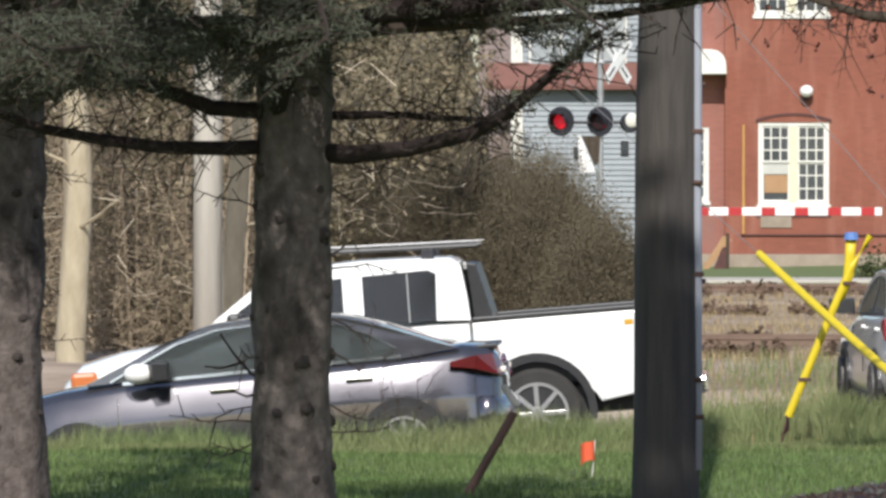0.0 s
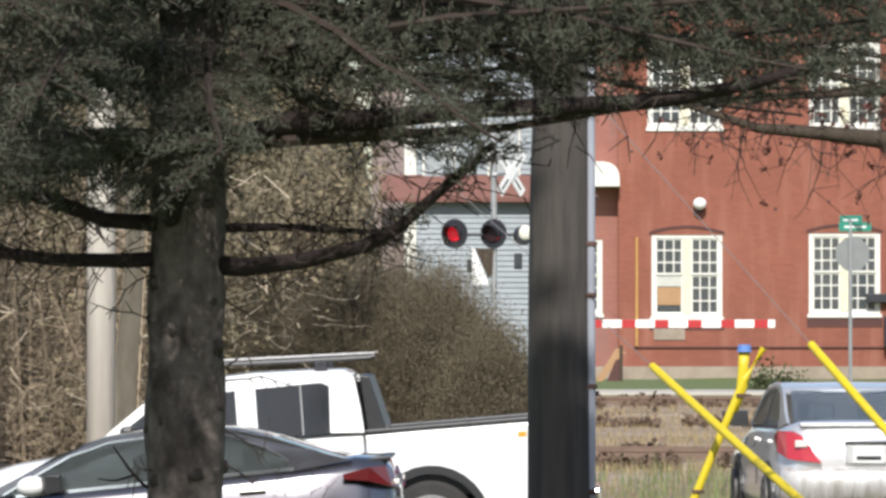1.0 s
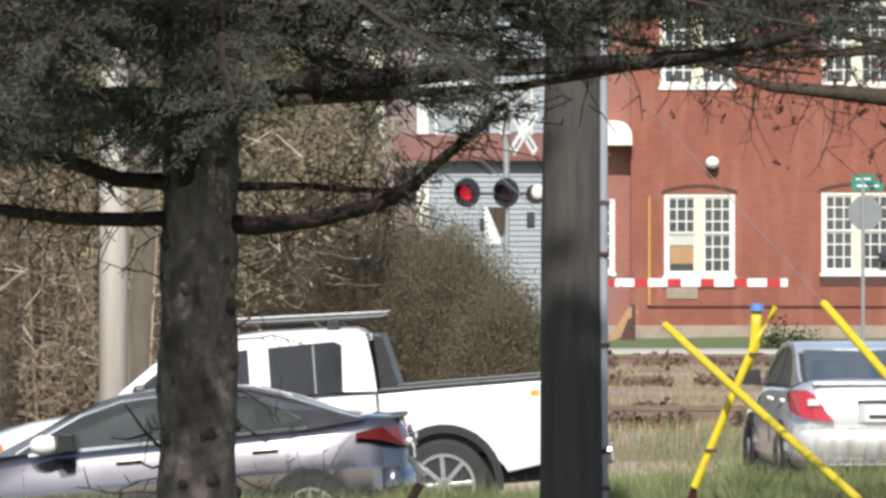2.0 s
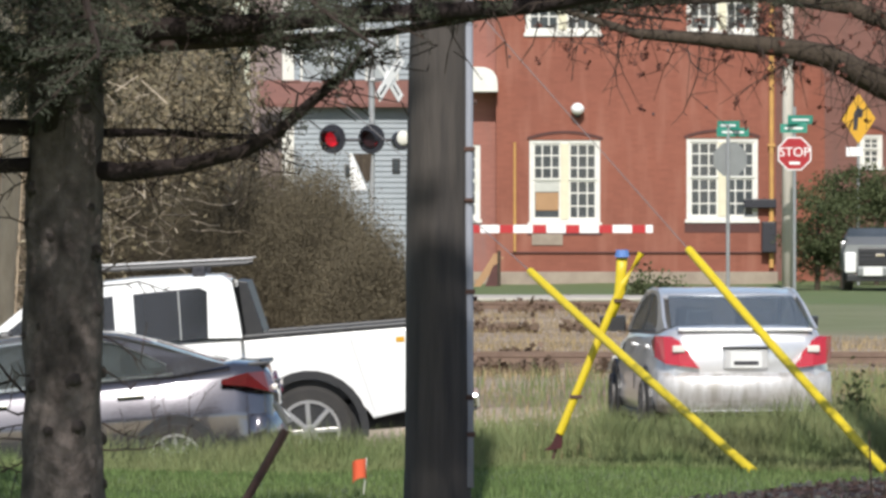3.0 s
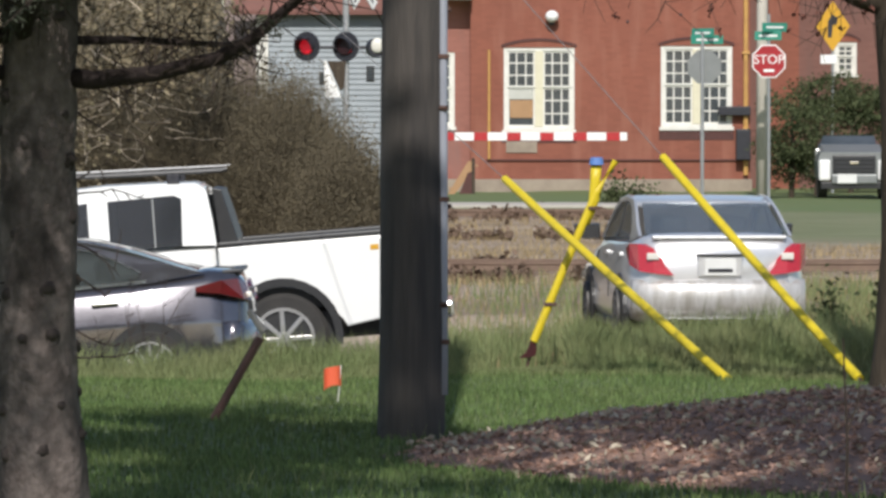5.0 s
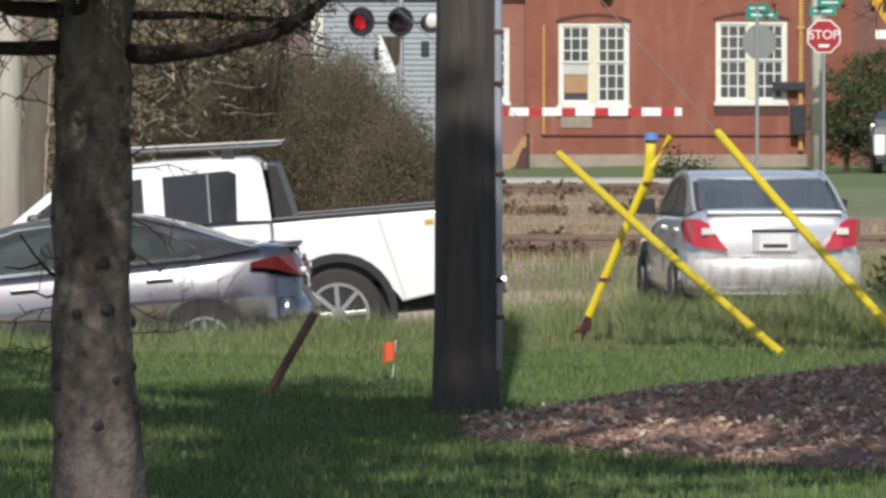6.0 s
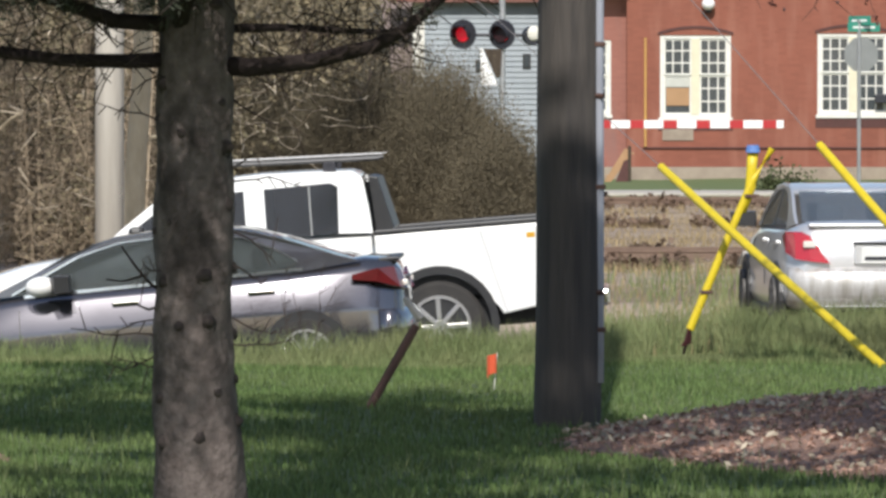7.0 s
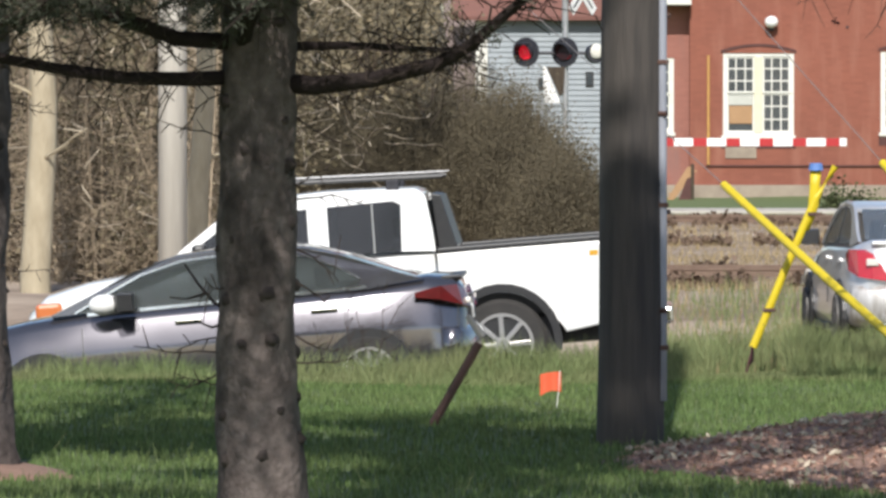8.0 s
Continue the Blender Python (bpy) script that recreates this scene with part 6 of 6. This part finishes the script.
def thicket():
    """The wood's undergrowth: leaning stems, brush and dead branches too many to count."""
    n = 620
    y = rng.uniform(76, 96, n)
    x = rng.uniform(-0.13, -0.072, n) * y
    h = rng.uniform(0.8, 4.8, n)
    p0 = np.stack([x, y, np.full(n, -0.2)], 1)
    p1 = p0 + np.stack([rng.normal(0, 0.7, n), rng.normal(0, 0.5, n), h], 1)
    k = 60
    q = rng.uniform(0.1, 1, (n * k, 1))
    ps = np.repeat(p0, k, 0) * (1 - q) + np.repeat(p1, k, 0) * q
    pe = ps + rng.normal(0, 0.17, (n * k, 3)) * np.array([1.3, 1, 0.9])
    v1, f1 = sticks(p0, p1, rng.uniform(0.006, 0.022, n), 0.005)
    v2, f2 = sticks(ps, pe, 0.006, 0.003)
    ob = raw("thicket", np.concatenate([v1, v2]), np.concatenate([f1, f2 + len(v1)]), M_SCRUBTWIG)
    tagged(ob, "tangled tan brush and saplings of the wood's edge", "thicket", kind="stuff")
    m_ = 1500
    yy = rng.uniform(77, 97, m_)
    cc = np.stack([rng.uniform(-0.13, -0.038, m_) * yy, yy, rng.uniform(-0.2, 5.2, m_)], 1)
    cc = cc[(cc[:, 0] < -0.06 * cc[:, 1]) | (cc[:, 2] > 2.3)]
    m_ = len(cc)
    for name, mat, cnt, size in (("withered_leaves", M_SCRUBLEAF, 70, 0.04), ("dark_brush", M_BUSHLEAF, 60, 0.04)):
        pick = cc[rng.uniform(0, 1, m_) < 0.6]
        c = np.repeat(pick, cnt, 0)
        c = c + rng.normal(0, 0.26, c.shape)
        v, f = leaves(c, size, 0.55)
        tagged(raw(name, v, f, mat), "withered tan leaves in the brush" if mat is M_SCRUBLEAF else "dark olive leaves in the brush", "leaves", kind="stuff")
    n = 300
    a_ = np.stack([rng.uniform(-10, -3.6, n), rng.uniform(75, 79, n), rng.uniform(-0.2, 3.6, n)], 1)
    b_ = a_ + np.stack([rng.normal(0, 0.2, n), rng.normal(0, 0.2, n), rng.normal(0, 0.14, n)], 1)
    # longer bleached boughs that lie over the front of the bush
    ba, bb = list(a_), list(b_)
    for _ in range(26):
        pl = wander((rng.uniform(-5.3, -3.5), rng.uniform(80.2, 80.8), rng.uniform(1.2, 2.3)), (rng.choice((-1, 1)), 0, rng.normal(0, 0.3)), rng.uniform(0.4, 1.0), 7, 0.25)
        ba += [np.array(p) for p in pl[:-1]]
        bb += [np.array(p) for p in pl[1:]]
    v, f = sticks(np.array(ba), np.array(bb), 0.008, 0.006)
    tagged(raw("dead_branches", v, f, M_PALETWIG), "pale dead branches caught in the brush", "branches", kind="stuff")
    # dark wooded bank that closes the view behind the brush
    bm = B()
    prof = [(97, -0.3), (98.5, 2.2), (101, 4.6), (105, 7.2), (110, 8.2), (125, -0.3)]
    secs = []
    for i in range(24):
        x_ = -30 + i * 1.2
        k_ = 1.0 if x_ < -4.6 else max(0.08, 1 - (x_ + 4.6) * 0.8)
        secs.append([(x_, yy + 0.5 * noise.noise(Vector((x_ * 0.7, yy, 0))), zz * k_ * (1 + 0.25 * noise.noise(Vector((x_ * 0.9, yy * 0.3, 3))))) for yy, zz in prof])
    loft(bm, secs)
    solid("wooded_bank", bm, M_THICKET, "shaded brown bank of the wood", "woodland", "structure")
    for u, s, r, b_ in ((-336, .0066, 0.19, M_PALEBARK), (-48, .0063, 0.13, M_PALEBARK), (-420, .008, 0.14, M_BARK2), (130, .0085, 0.12, M_BARK2), (-220, .0082, 0.1, M_BARK2)):
        bm = B()
        x_, y_ = (u - 784) * s, s * 11211.722
        tube(bm, [(0.05 * math.sin(k * 0.8 + u), 0, -0.8 + k * 0.5) for k in range(18)], [r * (1 - k * 0.028) for k in range(18)], 12, wob=0.2)
        t_ = thing("woodland_tree", "bare tree of the wood with tan bark" if b_ is M_PALEBARK else "dark bare tree of the wood", "tree", pose(x_, y_, 0))
        part("trunk", bm, b_, t_, smooth=True)
        for k in range(9):
            pl = wander((0, 0, 1.5 + 0.7 * k), (rng.normal(), rng.normal(), 0.6), 1.0, 5, 0.3)
            part("limb", tube(B(), pl, [r * 0.16 * (1 - i / 7) for i in range(6)], 5), b_, t_)


thicket()


def evergreen(u, s, w, h, n):
    x, y = (u - 784) * s, s * 11211.722
    ob = thing("evergreen_shrub", "dark green evergreen shrub by the brick wall", "shrub", pose(x, y, 0), "evergreen shrubs")
    bm = B()
    tube(bm, [(0, 0, -0.1), (0.03, 0, h * 0.5), (0, 0.02, h * 0.85)], [0.07, 0.05, 0.015], 8)
    part("stem", bm, M_BARK2, ob)
    # flat drooping sprays set at uneven heights, with gaps between them
    k = 44
    cc = np.stack([rng.normal(0, w * 0.5, k), rng.normal(0, w * 0.4, k), rng.uniform(0.12, 1, k) ** 0.9 * h], 1)
    cc[:, 0] *= 1.15 - 0.6 * cc[:, 2] / h
    c = np.repeat(cc, n // k, 0)
    c = c + rng.normal(0, 1, c.shape) * np.array([0.21, 0.17, 0.085])
    c[:, 2] = np.abs(c[:, 2] - 0.35 * np.abs(c[:, 0] - np.repeat(cc[:, 0], n // k)))
    v, f = leaves(c, 0.046, 0.45)
    lf = raw("foliage", v, f, M_YEWLEAF)
    lf.parent = ob


for u, s, w, h in ((1385, .0130, 0.85, 2.35), (1430, .0134, 0.95, 2.9), (1490, .0138, 0.9, 2.6), (1545, .0138, 0.9, 2.7)):
    evergreen(u, s, w, h, 6000)


def weed(u, s, w, h, n, size):
    """A low leafy weed."""
    x, y = (u - 784) * s, s * 11211.722
    c = np.stack([rng.normal(0, w, n), rng.normal(0, w, n), np.abs(rng.normal(0, h, n))], 1)
    v, f = leaves(c, size, 0.6)
    p0 = np.zeros((14, 3))
    v2, f2 = sticks(p0, c[:14], 0.006, 0.003)
    ob = thing("leafy_weed", "low dark green leafy weed in the rough grass", "weed", pose(x, y, float(ground_z(x, y))), "leafy weeds")
    for name, a_, b_, mt in (("foliage", v, f, M_YEWLEAF), ("stem", v2, f2, M_TWIG)):
        o = raw(name, a_, b_, mt)
        o.parent = ob


weed(1452, .0051, 0.08, 0.20, 420, 0.035)
weed(1075, .0120, 0.2, 0.28, 500, 0.05)
weed(1560, .0052, 0.09, 0.2, 300, 0.035)
weed(1120, .0120, 0.2, 0.2, 400, 0.05)


def weed_stem():
    bm = B()
    tube(bm, [(0, 0, -0.05), (0.01, 0, 0.5), (-0.01, 0.02, 1.0)], [0.009, 0.008, 0.004], 6)
    tube(bm, [(0.01, 0, 0.55), (0.06, 0, 0.7), (0.07, 0, 0.82)], [0.005, 0.004, 0.002], 5)
    solid("dead_stalk", bm, M_TWIG, "thin dark dead stalk in the mulch", "stalk", m=pose(1.868, 30.047, 0))


weed_stem()


def dark_stalks():
    """Thin dark branching stalks put on the bank in front of the dark saloon."""
    x0, y0 = -2.52, 50.35
    ob = thing("dark_stalks", "thin dark branching stalks on the roadside bank", "weed", pose(x0, y0, float(ground_z(x0, y0)) - 0.03))
    for k in range(9):
        pl = wander((rng.normal(0, 0.12), rng.normal(0, 0.05), 0), (rng.normal(0.25, 0.35), 0, 1), rng.uniform(0.6, 1.0), 6, 0.12)
        st = tube(B(), pl, [0.0045 - 0.0004 * i for i in range(7)], 5)
        for b_ in pl[2:]:
            for _ in range(2):
                tube(st, [b_, b_ + Vector((rng.normal(0.05, 0.07), rng.normal(0, 0.05), rng.uniform(0.02, 0.12)))], [0.003, 0.002], 4)
        part("stalk", st, M_TWIG, ob)


dark_stalks()


# ---- mulch and grass ----
def mulch():
    xs, ys = np.linspace(-0.7, 7.0, 60), np.linspace(33.3, 43.0, 60)
    gx, gy = np.meshgrid(xs, ys)
    def hill(x, y):
        e_ = ((x - 4.0) / 4.4) ** 2 + ((y - 38.0) / 4.6) ** 2
        return np.clip(1 - e_, -0.2, 1) * 0.42 - 0.02 + 0.03 * np.sin(x * 5 + y * 2) * np.cos(y * 4)
    v = np.stack([gx.ravel(), gy.ravel(), hill(gx, gy).ravel()], 1)
    i = (np.arange(59)[:, None] * 60 + np.arange(59)[None]).ravel()
    ob = raw("mulch_mound", v, np.stack([i, i + 1, i + 61, i + 60], 1), M_MULCHBED)
    tagged(ob, "low mound of red-brown wood mulch", "mulch", kind="structure")
    n = 26000
    x, y = rng.uniform(-0.7, 4.6, n), rng.uniform(33.3, 42.8, n)
    z = hill(x, y)
    ok = z > 0.0
    c = np.stack([x, y, z + 0.012], 1)[ok]
    v, f = leaves(c, 0.024, 0.4, 0.6)
    tagged(raw("mulch_chips", v, f, M_MULCH), "loose red-brown wood chips", "wood chips", kind="stuff")
    c = c[rng.integers(0, len(c), 2400)] + np.array([0, 0, 0.02])
    v, f = leaves(c, 0.026, 0.5, 0.4)
    tagged(raw("pale_chips", v, f, M_PALETWIG), "pale bleached wood chips", "wood chips", kind="stuff")
    return hill


HILL = mulch()


def mulch_ring():
    bm = B()
    rings = []
    for q, z in ((0.62, -0.02), (0.5, 0.03), (0.3, 0.07), (0.12, 0.09)):
        rings.append([(q * math.cos(k * 0.2618) * (1 + 0.08 * math.sin(k * 3.1)), q * math.sin(k * 0.2618), z) for k in range(24)])
    loft(bm, rings)
    solid("mulch_ring", bm, M_MULCHBED, "ring of brown mulch round the spruce", "mulch", "structure", m=pose(-4.017, 36.438, 0), smooth=True)


mulch_ring()


def meadow():
    def keep(x, y):
        return ~((((x - 4.0) / 4.4) ** 2 + ((y - 38.0) / 4.6) ** 2) < 0.93)
    n = 115000
    y = 29 + 22 * rng.uniform(0, 1, n) ** 0.85
    x = rng.uniform(-0.125, 0.08, n) * y
    ok = keep(x, y)
    x, y = x[ok], y[ok]
    h = rng.uniform(0.02, 0.06, len(x))
    v, f = blades(x, y, ground_z(x, y), h, 0.011)
    tagged(raw("lawn_grass", v, f, M_GRASS), "short green spring lawn", "grass", kind="stuff")
    n = 84000
    x, y = rng.uniform(-6.6, 4.6, n), 48.7 + np.abs(rng.normal(0, 1.0, n)) * np.where(rng.uniform(0, 1, n) < 0.5, 1.6, 3.2)
    ok = (y < 51.4) | (x > -0.4)
    x, y = x[ok], y[ok]
    n = len(x)
    clump = np.array([noise.noise(Vector((a_ * 1.6, b_ * 0.9, 0))) for a_, b_ in zip(x, y)])
    h = (0.06 + 0.30 * sstep(48.6, 50.0, y)) * rng.uniform(0.3, 1.1, n) * (1 + 0.7 * clump) * np.where(x < -0.6, 1.1, 1.0)
    h = np.where((np.abs(x - 0.62) < 0.3) & (y < 52.2), 0.06, h)
    v, f = blades(x, y, ground_z(x, y), np.clip(h, 0.05, 0.6), 0.009, 0.6)
    tagged(raw("tall_grass", v, f, M_TALLGRASS), "rough tall grass along the roadside bank", "grass", kind="stuff")
    n = 48000
    x, y = rng.uniform(-0.6, 5.0, n), 51 + 75 * rng.uniform(0, 1, n) ** 1.4
    x = x * (y / 51)
    ok = ~((x > 4.6) & (y > 95))
    x, y = x[ok], y[ok]
    h = rng.uniform(0.05, 0.21, len(x)) * (1 - 0.4 * sstep(58, 84, y))
    h = np.where((np.abs(x - 0.62) < 0.3) & (y < 52.6), 0.04, h)
    v, f = blades(x, y, ground_z(x, y), h, 0.011, 0.6)
    tagged(raw("dry_grass", v, f, M_DRYGRASS), "dry tan grass beside the railway", "grass", kind="stuff")
    n = 16000
    x, y = rng.uniform(-0.5, 5.2, n), rng.uniform(54, 72, n)
    h = rng.uniform(0.06, 0.26, n) * (1 + 0.6 * np.sin(x * 2.1 + y * 0.7))
    v, f = blades(x, y, ground_z(x, y), np.clip(h, 0.05, 0.4), 0.01, 0.6)
    tagged(raw("verge_grass", v, f, M_TALLGRASS), "thin green and tan grass on the verge before the tracks", "grass", kind="stuff")
    n = 560
    y = 32.5 + 14 * rng.uniform(0, 1, n) ** 1.5
    x = rng.uniform(-0.12, 0.075, n) * y
    p0 = np.stack([x, y, np.zeros(n)], 1)
    p1 = p0 + np.stack([rng.normal(0, 0.05, n), rng.normal(0, 0.05, n), rng.uniform(0.05, 0.17, n)], 1)
    v, f = sticks(p0, p1, 0.0024, 0.0013)
    tagged(raw("weed_stalks", v, f, M_TALLGRASS), "thin dead weed stalks in the lawn", "weeds", kind="stuff")


meadow()


# ---- what moves ----
def motions():
    """The two crossing lamps flash in turn: both lenses always glow, and an added shutter swings down over the one that
    is dark. Flag and ribbon flutter.
    """
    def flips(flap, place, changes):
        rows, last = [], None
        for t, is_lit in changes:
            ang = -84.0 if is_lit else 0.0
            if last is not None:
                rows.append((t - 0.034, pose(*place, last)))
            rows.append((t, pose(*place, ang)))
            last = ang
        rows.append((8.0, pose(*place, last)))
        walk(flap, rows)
    # the marker flag and the ribbon turn in the wind
    for (ob, place), turned in ((FLAG, ((0, 50), (0.6, 62), (1.2, 45), (1.75, 60), (2.3, 66), (2.7, 70), (2.9, 50), (3.1, 52), (3.3, 60), (3.5, 44), (3.7, 45), (3.9, 18), (4.1, 50), (4.3, 52), (4.5, 16), (4.7, 44),
                                        (5.2, 30), (5.8, 45), (6.0, 55), (6.2, 32), (6.4, 22), (6.5, 50), (6.6, 35), (6.8, 60), (7.0, 65), (7.2, 50), (7.4, 60), (7.6, 45), (7.8, 32), (8.0, 2))),
                                (RIBBON, ((0, 72), (0.6, 55), (1.2, 60), (1.75, 40), (2.3, 30), (3.0, 10), (3.3, 40), (3.5, 0), (3.7, 50), (3.9, 56), (4.1, 24), (4.3, 12), (4.5, 0), (4.7, 10),
                                          (5.2, 35), (5.8, 56), (6.0, 15), (6.2, 50), (6.4, 64), (6.6, 25), (6.8, 68), (7.0, 56), (7.2, 25), (7.4, 70), (7.6, 68), (8.0, 74)))):
        walk(ob, [(t, pose(*place, 0, 0, q)) for t, q in turned])
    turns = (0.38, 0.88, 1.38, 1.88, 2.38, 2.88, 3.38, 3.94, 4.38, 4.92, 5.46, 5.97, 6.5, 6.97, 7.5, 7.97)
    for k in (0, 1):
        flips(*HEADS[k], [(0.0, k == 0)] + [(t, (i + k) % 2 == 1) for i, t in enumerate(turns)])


motions()
